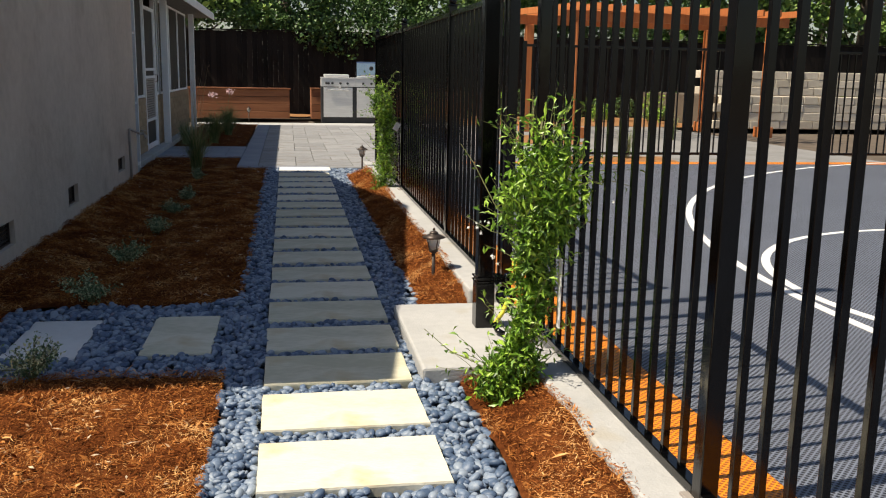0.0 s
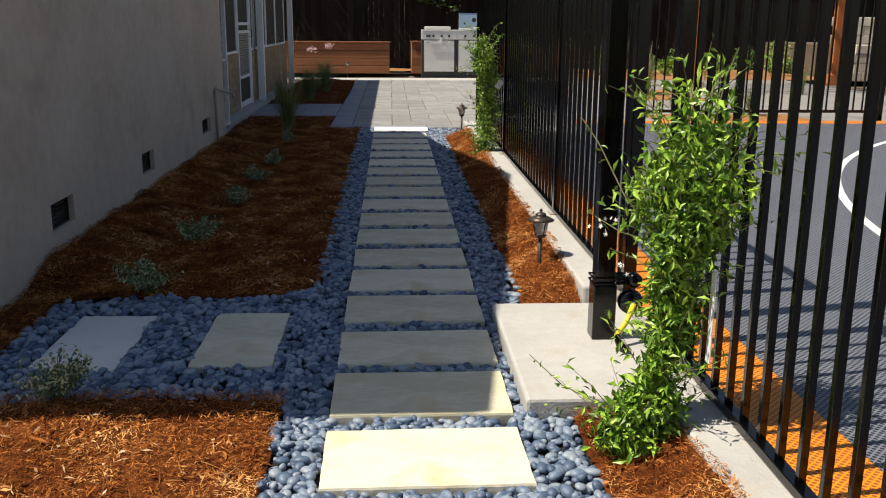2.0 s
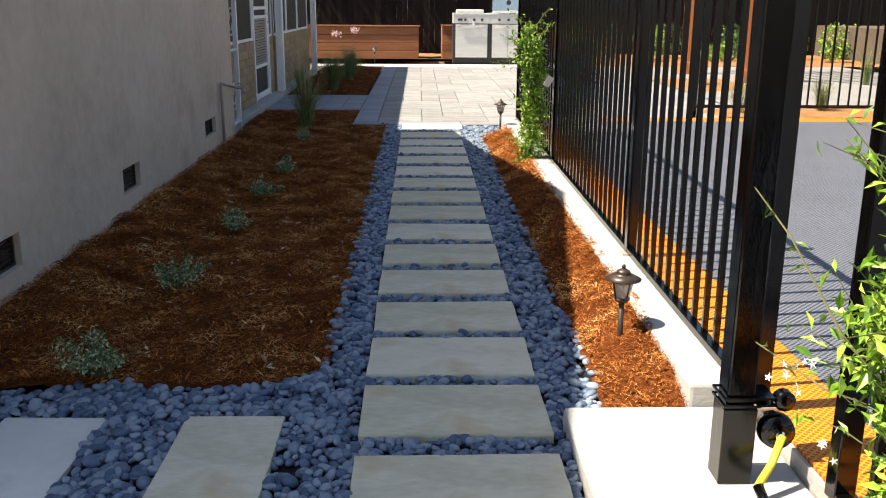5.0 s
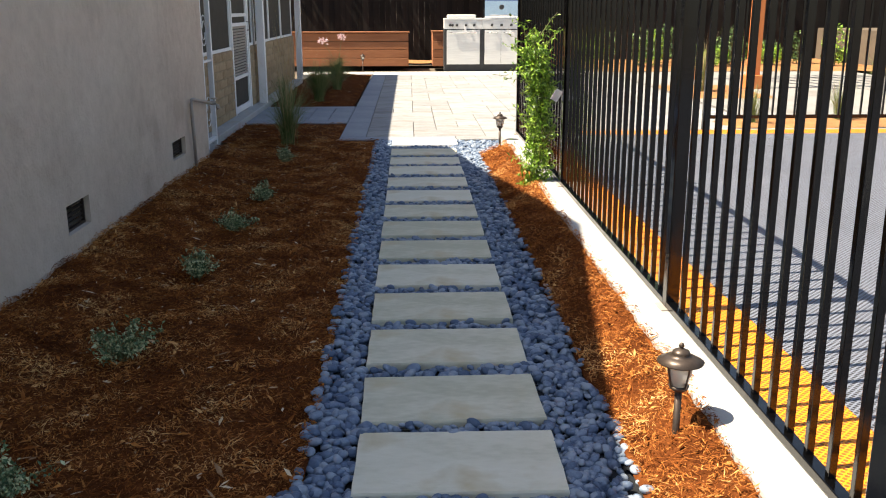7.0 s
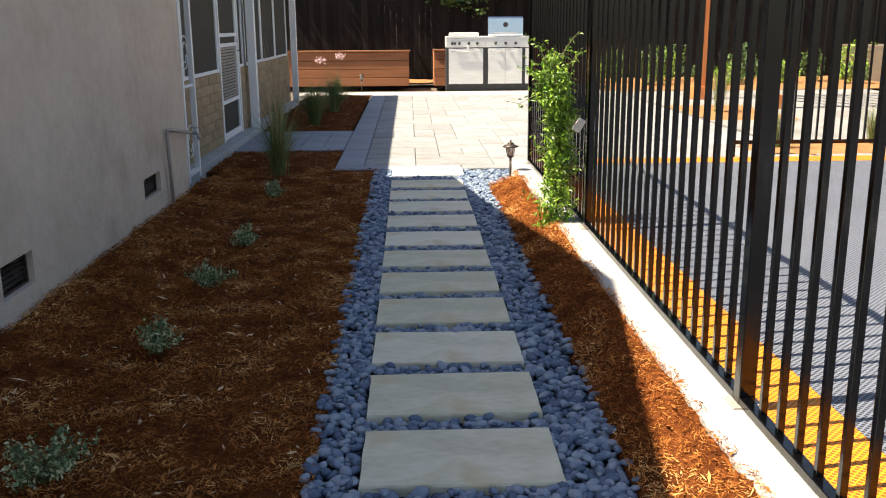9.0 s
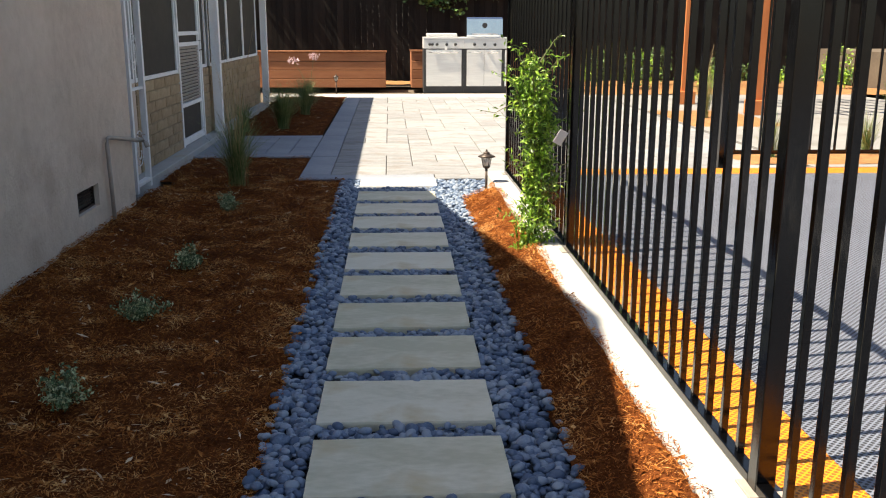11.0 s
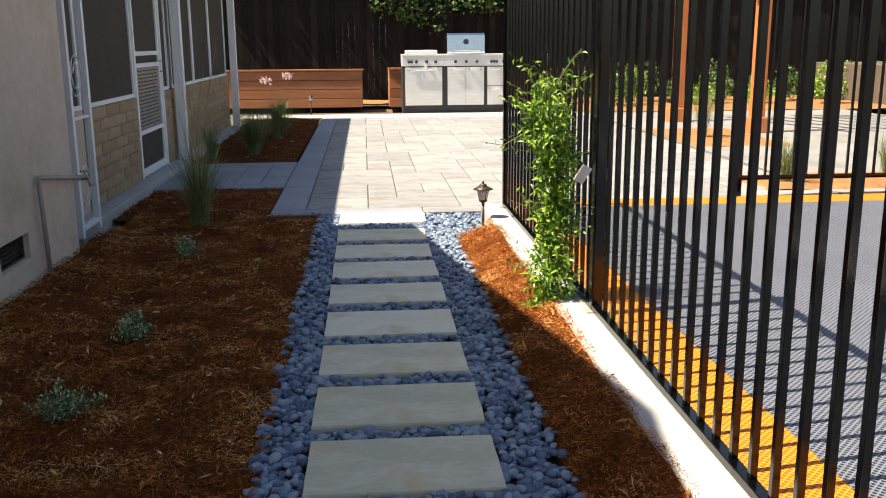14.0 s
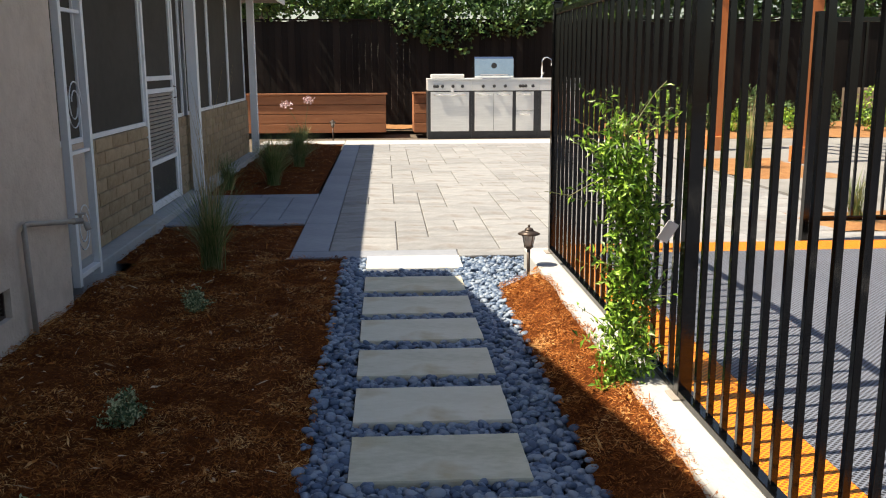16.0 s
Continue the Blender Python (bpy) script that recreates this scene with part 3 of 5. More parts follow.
far_fence(3.0, 6.2, 9.62, 0.17, 1.65, "black steel picket fence at the court's far end")
far_fence(7.6, 16.0, 9.62, 0.17, 1.65, "black steel picket fence beyond the court's corner")

# ---- tall pole with a crank ----
pole = empty("hoop_pole", pose(0.735, 1.52, 0.045), "tall black square steel pole with crank on concrete pad", "pole")
part("shaft", boxed((-0.038, -0.038, 0.0), (0.038, 0.038, 3.6), 0.006), BLACK, pole)
part("foot", boxed((-0.045, -0.045, 0.0), (0.045, 0.045, 0.22), 0.004), BLACK, pole, "square sleeve at the pole's foot")
for z in (0.225, 0.245):
    bm = bmesh.new()
    for lo, hi in (((-0.05, -0.05, z), (0.05, -0.045, z + 0.006)), ((-0.05, 0.045, z), (0.05, 0.05, z + 0.006)), ((-0.05, -0.0449, z), (-0.045, 0.0449, z + 0.006)), ((0.045, -0.0449, z), (0.09, 0.0449, z + 0.006))):
        box(bm, lo, hi)
    part("strap", bm, BLACK, pole)
winch = part("winch", lathe(bmesh.new(), [(0.018, -0.03), (0.045, -0.026), (0.05, 0.0), (0.045, 0.026), (0.018, 0.03)]), BLACK, pole, "black winch drum", True)
winch.matrix_basis = pose(0.105, -0.02, 0.15, 90, 0, 0)
part("bolt", lathe(bmesh.new(), [(0.012, 0.031), (0.013, 0.04), (0.006, 0.043)], 10), CHROME, winch, "bright bolt")
p2 = part("pulley", lathe(bmesh.new(), [(0.01, -0.015), (0.028, -0.013), (0.022, 0.0), (0.028, 0.013), (0.01, 0.015)]), BLACK, pole, "", True)
p2.matrix_basis = pose(0.115, -0.03, 0.24, 90, 0, 0)
part("crank_arm", tube(bmesh.new(), [(0.11, -0.06, 0.15), (0.075, -0.095, 0.09), (0.03, -0.13, 0.045)], 0.011, 8), YELLOW, pole, "yellow painted crank arm", True)
part("crank_grip", tube(bmesh.new(), [(0.03, -0.13, 0.045), (0.035, -0.165, 0.022), (0.05, -0.21, 0.02)], 0.014, 10), BLACK, pole, "black rubber grip", True)

# ---- house ----
HX, H0, H1, HH = -1.84, 1.45, 7.87, 2.75


def wall_with_holes(name, x_out, thick, y0, y1, z0, z1, holes, mat, label):
    """A wall along y whose outer face is at x_out; holes are (ya, yb, za, zb)."""
    ys = sorted({y0, y1, *[h[0] for h in holes], *[h[1] for h in holes]})
    zs = sorted({z0, z1, *[h[2] for h in holes], *[h[3] for h in holes]})
    inside = lambda y, z: any(h[0] < y < h[1] and h[2] < z < h[3] for h in holes)
    cells = {(i, j) for i in range(len(ys) - 1) for j in range(len(zs) - 1) if not inside((ys[i] + ys[i + 1]) / 2, (zs[j] + zs[j + 1]) / 2)}
    bm = bmesh.new()
    cache = {}

    def vert(x, i, j):
        if (x, i, j) not in cache:
            cache[(x, i, j)] = bm.verts.new((x, ys[i], zs[j]))
        return cache[(x, i, j)]
    xi = x_out - thick
    for i, j in cells:
        bm.faces.new([vert(x_out, a, b) for a, b in ((i, j), (i + 1, j), (i + 1, j + 1), (i, j + 1))])
        bm.faces.new([vert(xi, a, b) for a, b in ((i, j), (i, j + 1), (i + 1, j + 1), (i + 1, j))])
        for di, dj, e in ((-1, 0, ((i, j), (i, j + 1))), (1, 0, ((i + 1, j + 1), (i + 1, j))), (0, -1, ((i + 1, j), (i, j))), (0, 1, ((i, j + 1), (i + 1, j + 1)))):
            if (i + di, j + dj) not in cells:
                (a, b), (c, d) = e
                bm.faces.new([vert(x_out, a, b), vert(x_out, c, d), vert(xi, c, d), vert(xi, a, b)])
    bmesh.ops.recalc_face_normals(bm, faces=bm.faces)
    ob = part(name, bm, mat)
    return tagged(ob, label, "wall", kind="structure")


VENTS = [(1.72, 2.06, 0.175, 0.325), (2.82, 3.16, 0.175, 0.325), (4.58, 4.91, 0.185, 0.335), (6.69, 7.08, 0.215, 0.352)]
wall_with_holes("wall_side", HX, 0.22, H0, H1, -0.1, HH, VENTS, STUCCO, "beige stucco house wall with small vents near the ground")
w = part("wall_front", boxed((-9, H0 + 0.001, -0.1), (HX - 0.221, H0 + 0.22, HH)), STUCCO)
tagged(w, "beige stucco front wall of the house", "wall", kind="structure")
w = part("wall_end", boxed((-9, H1 - 0.22, -0.1), (HX - 0.221, H1 - 0.001, HH)), STUCCO)
tagged(w, "beige stucco wall where the house steps back", "wall", kind="structure")
for ya, yb, za, zb in VENTS:
    v = empty("crawl_space_vent", pose(HX, (ya + yb) / 2, (za + zb) / 2), "dark louvred crawl-space vent in the stucco wall", "vent", "vents along the wall")
    hw, hh = (yb - ya) / 2, (zb - za) / 2
    part("backing", boxed((-0.12, -hw, -hh), (-0.10, hw, hh)), SCREEN, v)
    fr = bmesh.new()
    for lo, hi in (((-0.05, -hw, -hh), (-0.03, -hw + 0.012, hh)), ((-0.05, hw - 0.012, -hh), (-0.03, hw, hh)), ((-0.05, -hw + 0.0121, -hh), (-0.03, hw - 0.0121, -hh + 0.012)), ((-0.05, -hw + 0.0121, hh - 0.012), (-0.03, hw - 0.0121, hh))):
        box(fr, lo, hi)
    part("frame", fr, BRONZE, v)
    me = finish(boxed((-0.008, -hw + 0.013, -0.0015), (0.008, hw - 0.013, 0.0015)), "slat", BRONZE)
    for i in range(5):
        share("slat", me, v, pose(-0.045, 0, -hh + 0.03 + i * (2 * hh - 0.055) / 4, 0, 35, 0))

# roof with its gable end towards the path
RX, RE, RP, RY0, RYM, RY1 = -1.39, 2.80, 3.94, 0.65, 4.64, 8.62
roof = empty("house_roof", pose(0, 0, 0), "low-pitched shingle roof with a gable over the path", "roof", kind="structure")
for ya, za, yb, zb in ((RY0, RE, RYM, RP), (RYM, RP, RY1, RE)):
    bm = bmesh.new()
    vs = [bm.verts.new((x, y, z + dz)) for dz in (-0.12, 0.0) for x, y, z in ((-9.5, ya, za), (RX, ya, za), (RX, yb, zb), (-9.5, yb, zb))]
    for q in ((3, 2, 1, 0), (4, 5, 6, 7), (0, 1, 5, 4), (1, 2, 6, 5), (2, 3, 7, 6), (3, 0, 4, 7)):
        bm.faces.new([vs[i] for i in q])
    part("roof_plane", bm, ROOFING, roof)
bm = bmesh.new()
tri = [(H0, HH), (H1, HH), (RYM, HH + (RP - RE) * 0.86)]
vs = [bm.verts.new((x, y, z)) for x in (HX - 0.2, HX) for y, z in tri]
for q in ((2, 1, 0), (3, 4, 5), (0, 1, 4, 3), (1, 2, 5, 4), (2, 0, 3, 5)):
    bm.faces.new([vs[i] for i in q])
g = part("wall_gable", bm, STUCCO)
tagged(g, "beige stucco gable wall under the roof", "wall", kind="structure")

# water pipe on the wall
pipe = empty("water_pipe", pose(HX, 7.22, 0.02), "thin grey water pipe with a hose tap on the stucco wall", "pipe")
part("riser", tube(bmesh.new(), [(0.03, 0.04, -0.02), (0.03, 0.0, 0.56), (0.032, 0.015, 0.585), (0.035, 0.04, 0.588), (0.05, 0.60, 0.505)], 0.013, 10), GALV, pipe, "", True)
tap = part("tap", tube(bmesh.new(), [(0.05, 0.60, 0.505), (0.07, 0.66, 0.50), (0.09, 0.68, 0.475), (0.10, 0.68, 0.445)], 0.017, 10), GALV, pipe, "", True)
part("handle", lathe(bmesh.new(), [(0.006, 0.0), (0.006, 0.03), (0.028, 0.032), (0.028, 0.04), (0.006, 0.042)], 12), GALV, tap).location = (0.07, 0.655, 0.50)

# ---- screened porch ----
PX, PY0, PY1 = -2.17, 8.6, 16.7
DOOR0, DOOR1 = 10.97, 12.02
BLOCK_H, BLOCK_L = 0.10, 0.40


def block_wall(name, y0, y1, z0, z1):
    wob = part(name, boxed((PX - 0.14, y0, z0), (PX - 0.006, y1, z1 - 0.002)), MORTAR)
    tagged(wob, "low tan slump-block wall under the porch screens", "wall", kind="structure")
    rows = round((z1 - z0) / BLOCK_H)
    h = (z1 - z0) / rows
    me = {}
    for j in range(rows):
        y = y0
        first = True
        while y < y1 - 0.02:
            ln = min((BLOCK_L / 2 if (first and j % 2) else BLOCK_L), y1 - y)
            first = False
            key = round(ln, 3)
            if key not in me:
                me[key] = finish(boxed((-0.02, 0.005, 0.005), (0.004, ln - 0.005, h - 0.005), 0.004), "block", ADOBE)
            share("block", me[key], wob, Matrix.Translation((PX + random.uniform(-0.002, 0.002), y, z0 + j * h)))
            y += ln
    return wob


block_wall("dwarf_wall_near", 9.30, DOOR0 - 0.02, 0.06, 0.82)
block_wall("dwarf_wall_far", DOOR1 + 0.02, PY1, 0.06, 0.82)
led = part("porch_ledge", boxed((PX - 0.14, 8.6, -0.1), (PX + 0.14, PY1, 0.058), 0.01), CONCRETE)
tagged(led, "narrow concrete ledge along the porch", "ledge", kind="structure")
back = part("wall_porch_back", boxed((-5.2, H1 + 0.01, -0.1), (-5.0, PY1, 2.5)), STUCCO)
tagged(back, "shaded inner wall behind the porch screens", "wall", kind="structure")
fl = part("porch_floor", boxed((-5.0, H1 + 0.01, -0.1), (PX - 0.141, PY1, 0.05)), CONCRETE)
tagged(fl, "concrete floor of the screened porch", "floor", kind="structure")
we = part("wall_porch_end", boxed((-5.0, PY1 - 0.1, 0.051), (PX - 0.145, PY1, 2.4)), STUCCO)
tagged(we, "end wall of the screened porch", "wall", kind="structure")
pr = part("porch_roof", boxed((-5.3, H1 + 0.02, 2.30), (-1.765, 18.3, 2.40), 0.01), ROOFING)
tagged(pr, "flat dark porch roof", "roof", kind="structure")
fa = part("porch_fascia", boxed((-1.763, H1 + 0.02, 2.27), (-1.735, 18.3, 2.405), 0.004), WHITE)
tagged(fa, "white fascia board along the porch roof", "trim", kind="structure")


def screen_panel(y0, y1, z0, z1):
    s = empty("window_1", pose(PX, 0, 0), "dark insect screen in a white wooden frame", "screen", "porch screens", "structure")
    fw = 0.035
    for lo, hi in (((-0.045, y0, z0), (-0.005, y0 + fw, z1)), ((-0.045, y1 - fw, z0), (-0.005, y1, z1)),
                   ((-0.045, y0 + fw, z0), (-0.005, y1 - fw, z0 + fw)), ((-0.045, y0 + fw, z1 - fw), (-0.005, y1 - fw, z1))):
        part("frame_bar", boxed(lo, hi, 0.003), WHITE, s)
    part("mesh", boxed((-0.03, y0 + fw, z0 + fw), (-0.022, y1 - fw, z1 - fw)), SCREEN, s, "dark insect screen")
    return s


screen_panel(9.34, DOOR0 - 0.05, 0.822, 2.28)
screen_panel(8.62, 9.30, 0.822, 2.28)
screen_panel(DOOR1 + 0.05, 12.42, 0.822, 2.28)
screen_panel(12.58, 13.9, 0.822, 2.28)
screen_panel(13.92, 15.2, 0.822, 2.28)
screen_panel(15.22, 16.6, 0.822, 2.28)
nb = part("porch_side_wall", boxed((PX - 0.14, 8.6, 0.059), (PX - 0.006, 9.298, 0.82)), STUCCO)
tagged(nb, "stucco infill beside the porch", "wall", kind="structure")

door = empty("door_1", pose(PX, 0, 0), "white screen door with a louvred lower pane, closed", "door", kind="structure")
zb, zm, zk = 0.07, 1.18, 0.49
for lo, hi in (((-0.04, DOOR0, zb), (0.0, DOOR0 + 0.05, 2.10)), ((-0.04, DOOR1 - 0.05, zb), (0.0, DOOR1, 2.10)),
               ((-0.04, DOOR0 + 0.05, zb), (0.0, DOOR1 - 0.05, zb + 0.07)), ((-0.04, DOOR0 + 0.05, zm - 0.10), (0.0, DOOR1 - 0.05, zm - 0.06)),
               ((-0.04, DOOR0 + 0.05, zm + 0.01), (0.0, DOOR1 - 0.05, zm + 0.05)), ((-0.04, DOOR0 + 0.05, zk - 0.03), (0.0, DOOR1 - 0.05, zk + 0.01)),
               ((-0.04, DOOR0 + 0.05, 2.05), (0.0, DOOR1 - 0.05, 2.10))):
    part("rail", boxed(lo, hi, 0.003), WHITE, door)
part("upper_mesh", boxed((-0.028, DOOR0 + 0.05, zm + 0.05), (-0.02, DOOR1 - 0.05, 2.05)), SCREEN, door, "dark insect screen")
part("mid_mesh", boxed((-0.028, DOOR0 + 0.05, zm - 0.06), (-0.02, DOOR1 - 0.05, zm + 0.01)), SCREEN, door)
part("kick_panel", boxed((-0.028, DOOR0 + 0.05, zb + 0.07), (-0.02, DOOR1 - 0.05, zk - 0.03)), SCREEN, door, "dark kick panel")
part("louvre_backing", boxed((-0.034, DOOR0 + 0.05, zk + 0.01), (-0.026, DOOR1 - 0.05, zm - 0.10)), SCREEN, door)
me = finish(boxed((-0.006, DOOR0 + 0.052, -0.012), (0.006, DOOR1 - 0.052, 0.012)), "slat", GALV)
for i in range(17):
    share("slat", me, door, pose(-0.016, 0, zk + 0.03 + i * 0.034, 0, 30, 0))
part("door_handle", tube(bmesh.new(), [(0.0, DOOR1 - 0.03, 1.02), (0.035, DOOR1 - 0.03, 1.03), (0.035, DOOR1 - 0.03, 1.12), (0.0, DOOR1 - 0.03, 1.13)], 0.007), BRONZE, door)
trim = empty("trim", pose(PX, 0, 0), "white door casing of the porch", "trim", kind="structure")
for y in (DOOR0 - 0.05, DOOR1):
    part("casing", boxed((-0.05, y + 0.002, 0.06), (0.012, y + 0.048, 2.28), 0.003), WHITE, trim)

for y, x in ((12.5, -2.08), (16.75, -2.08)):
    c = part("porch_post", boxed((x - 0.05, y - 0.05, 0.058), (x + 0.05, y + 0.05, 2.298), 0.004), WHITE)
    tagged(c, "white painted wooden porch post with worn edges", "post", "porch posts")

# wrought trellis post beside the wall's end
tp = empty("trellis_post", pose(-1.95, 8.475, 0.0), "white wrought-iron trellis post with scrollwork", "porch post")
for y in (-0.19, 0.19):
    part("upright", boxed((-0.022, y - 0.022, 0.06), (0.022, y + 0.022, 2.298), 0.003), WHITE, tp)
part("foot_bar", boxed((-0.022, -0.167, 0.105), (0.022, 0.167, 0.135), 0.003), WHITE, tp)
for z in (0.82, 1.62):
    part("cross_bar", boxed((-0.012, -0.167, z), (0.012, 0.167, z + 0.02)), WHITE, tp)
for z0 in (0.20, 0.92, 1.70):
    for sgn in (-1, 1):
        pts = []
        for i in range(26):
            a = i / 25 * math.tau * 0.95
            rr = 0.125 * (1 - 0.62 * i / 25)
            pts.append((0, sgn * (0.0 + rr * math.cos(a)), z0 + 0.18 + sgn * rr * 1.25 * math.sin(a)))
        part("scroll", tube(bmesh.new(), pts, 0.0042, 6), WHITE, tp, "", True)

# ---- patio ----
flat("patio_base", -0.85, 9.0, 9.30, 19.0, -0.012, JOINT, "joints of the stamped concrete patio", "patio", 0.1)
patio = empty("patio", pose(0, 0, 0), "pale stamped concrete patio in an ashlar stone pattern", "patio", kind="structure")
prng = random.Random(12)
paver_cache = {}


def paver(x0, x1, y0, y1, mat, gap=0.008):
    key = (round(x1 - x0, 3), round(y1 - y0, 3), mat.name)
    if key not in paver_cache:
        hx, hy = key[0] / 2 - gap / 2, key[1] / 2 - gap / 2
        bm = bmesh.new()
        lo = [bm.verts.new((sx * hx, sy * hy, -0.03)) for sx, sy in ((-1, -1), (1, -1), (1, 1), (-1, 1))]
        mid = [bm.verts.new((sx * hx, sy * hy, -0.005)) for sx, sy in ((-1, -1), (1, -1), (1, 1), (-1, 1))]
        top = [bm.verts.new((sx * (hx - 0.006), sy * (hy - 0.006), 0.0)) for sx, sy in ((-1, -1), (1, -1), (1, 1), (-1, 1))]
        for a, b in ((lo, mid), (mid, top)):
            for k in range(4):
                bm.faces.new((a[k], a[(k + 1) % 4], b[(k + 1) % 4], b[k]))
        bm.faces.new(top)
        paver_cache[key] = finish(bm, "paver", mat)
    share("paver", paver_cache[key], patio, Matrix.Translation(((x0 + x1) / 2, (y0 + y1) / 2, prng.uniform(-0.0015, 0.0015))))


U = 0.25
NX, NY = 18, 36
taken = set()
for j in range(NY):
    for i in range(NX):
        if (i, j) in taken:
            continue
        opts = [(1, 1), (2, 1), (1, 2), (2, 2), (3, 2), (2, 3), (2, 1), (3, 1)]
        prng.shuffle(opts)
        for w_, h_ in opts + [(1, 1)]:
            cells = {(i + a, j + b) for a in range(w_) for b in range(h_)}
            if all(a < NX and b < NY for a, b in cells) and not cells & taken:
                break
        taken |= cells
        paver(-0.58 + i * U, -0.58 + (i + w_) * U, 9.52 + j * U, 9.52 + (j + h_) * U, STAMPED)
for y0, y1 in ((9.52, 10.69), (10.69, 11.6), (11.6, 12.5), (12.5, 14.1), (14.1, 15.7), (15.7, 17.3), (17.3, 18.5)):
    paver(-0.85, -0.58, y0, y1, SHADE_BAND)
# Front strip takes the shade-tinted colour only at its left end.
x = -0.85
while x < 3.9:
    paver(x, x + 1.2, 9.30, 9.52, SHADE_BAND if x < -0.5 else STAMPED)
    x += 1.2
flat("walkway_base", -2.03, -0.85, 10.70, 12.52, -0.012, JOINT, "joints of the stamped walkway", "walkway", 0.1)
for x0, x1 in ((-2.03, -1.44), (-1.44, -0.85)):
    paver(x0, x1, 10.70, 10.92, SHADE_BAND)
    paver(x0, x1, 12.30, 12.52, SHADE_BAND)
for x0, x1, y0, y1 in ((-1.10, -0.85, 10.92, 11.4), (-1.10, -0.85, 11.4, 12.3), (-1.35, -1.10, 10.92, 11.7), (-1.35, -1.10, 11.7, 12.3), (-1.72, -1.35, 10.92, 11.3),
                       (-1.72, -1.35, 11.3, 11.9), (-1.72, -1.35, 11.9, 12.3), (-2.03, -1.72, 10.92, 11.55), (-2.03, -1.72, 11.55, 12.3)):
    paver(x0, x1, y0, y1, SHADE_BAND)
flat("far_patio", 3.995, 9.0, 9.66, 19.0, 0.0, PAVING, "grey concrete paving beyond the fence", "patio", 0.1)
flat("patio_rear", -0.85, 3.99, 18.53, 19.4, -0.002, CONCRETE, "plain concrete edge behind the patio", "patio", 0.1)
# Mulch strip in full sun; its brightness is put into the pale colour.
flat("path_rear", -2.3, -0.86, 18.72, 19.4, -0.004, CONCRETE, "sunlit mulch strip before the planter, drawn in a pale colour", "gravel", 0.1)

# ---- outdoor kitchen ----
GY = 19.5


def control_knob(parent, x, z, r=0.03):
    k = part("knob", lathe(bmesh.new(), [(r, 0.0), (r, 0.012), (r * 0.8, 0.03), (r * 0.4, 0.031)], 12), CARBON, parent, "", True)
    k.matrix_basis = pose(x, -0.012, z, 90, 0, 0)


def bar_handle(parent, pts):
    part("handle", tube(bmesh.new(), pts, 0.009, 8), CHROME, parent, "", True)


def kitchen_unit(x0, x1, doors, label, knobs):
    k = empty("outdoor_kitchen_unit", pose(x0, GY, 0.0), label, "outdoor kitchen", "outdoor kitchen units")
    w = x1 - x0
    part("plinth", boxed((0.0, 0.02, 0.0), (w, 0.62, 0.12)), CARBON, k)
    part("body", boxed((0.0, 0.005, 0.121), (w, 0.62, 0.86)), CARBON, k, "dark cabinet carcass")
    part("control_panel", boxed((0.0, -0.012, 0.861), (w, 0.62, 1.04), 0.006), STEEL, k)
    part("worktop", boxed((-0.002, -0.02, 1.041), (w + 0.002, 0.64, 1.075), 0.005), STEEL, k)
    for a, b, za, zb_, kind in doors:
        d = part("door", boxed((a, -0.012, za), (b, 0.004, zb_), 0.004), STEEL, k, "brushed steel door")
        if kind == "h":
            bar_handle(d, [(a + 0.06, -0.012, zb_ - 0.05), (a + 0.07, -0.04, zb_ - 0.05), (b - 0.07, -0.04, zb_ - 0.05), (b - 0.06, -0.012, zb_ - 0.05)])
        else:
            s = b - 0.05 if kind == "r" else a + 0.05
            bar_handle(d, [(s, -0.012, zb_ - 0.06), (s, -0.04, zb_ - 0.07), (s, -0.04, zb_ - 0.3), (s, -0.012, zb_ - 0.31)])
    for x, z in knobs:
        control_knob(k, x, z)
    return k


kitchen_unit(0.62, 1.41, [(0.05, 0.74, 0.14, 0.84, "h")], "stainless side-burner unit with one steel door and dark plinth", [(0.12, 0.94), (0.17, 0.94), (0.26, 0.94), (0.45, 0.94), (0.62, 0.94)])
u2 = kitchen_unit(1.412, 2.62, [(0.05, 0.39, 0.14, 0.84, "h"), (0.395, 0.735, 0.14, 0.84, "h"), (0.80, 1.12, 0.50, 0.84, "h"), (0.80, 1.12, 0.14, 0.49, "h")], "stainless gas grill unit with doors, drawers and dark plinth", [(0.2, 0.94), (0.4, 0.94), (0.6, 0.94), (0.87, 0.94), (0.92, 0.94), (0.97, 0.94), (1.1, 0.94)])
kitchen_unit(2.622, 3.4, [(0.05, 0.36, 0.14, 0.84, "r"), (0.37, 0.72, 0.14, 0.84, "r")], "stainless sink unit with two steel doors", [])
hood = bmesh.new()
prof = [(0.04, 1.076), (0.02, 1.12), (0.04, 1.42), (0.10, 1.455), (0.42, 1.40), (0.5, 1.20), (0.5, 1.076)]
sides = [[hood.verts.new((x, y, z)) for y, z in prof] for x in (0.05, 0.75)]
for i in range(len(prof)):
    hood.faces.new((sides[0][i], sides[1][i], sides[1][(i + 1) % len(prof)], sides[0][(i + 1) % len(prof)]))
hood.faces.new(sides[0][::-1])
hood.faces.new(sides[1])
bmesh.ops.recalc_face_normals(hood, faces=hood.faces)
hd = part("hood", hood, HOOD, u2, "polished steel grill hood")
bar_handle(hd, [(0.14, 0.02, 1.14), (0.15, -0.03, 1.14), (0.65, -0.03, 1.14), (0.66, 0.02, 1.14)])
g = part("gauge", lathe(bmesh.new(), [(0.05, 0.0), (0.05, 0.012), (0.04, 0.014)], 20), CARBON, hd, "round dark thermometer dial")
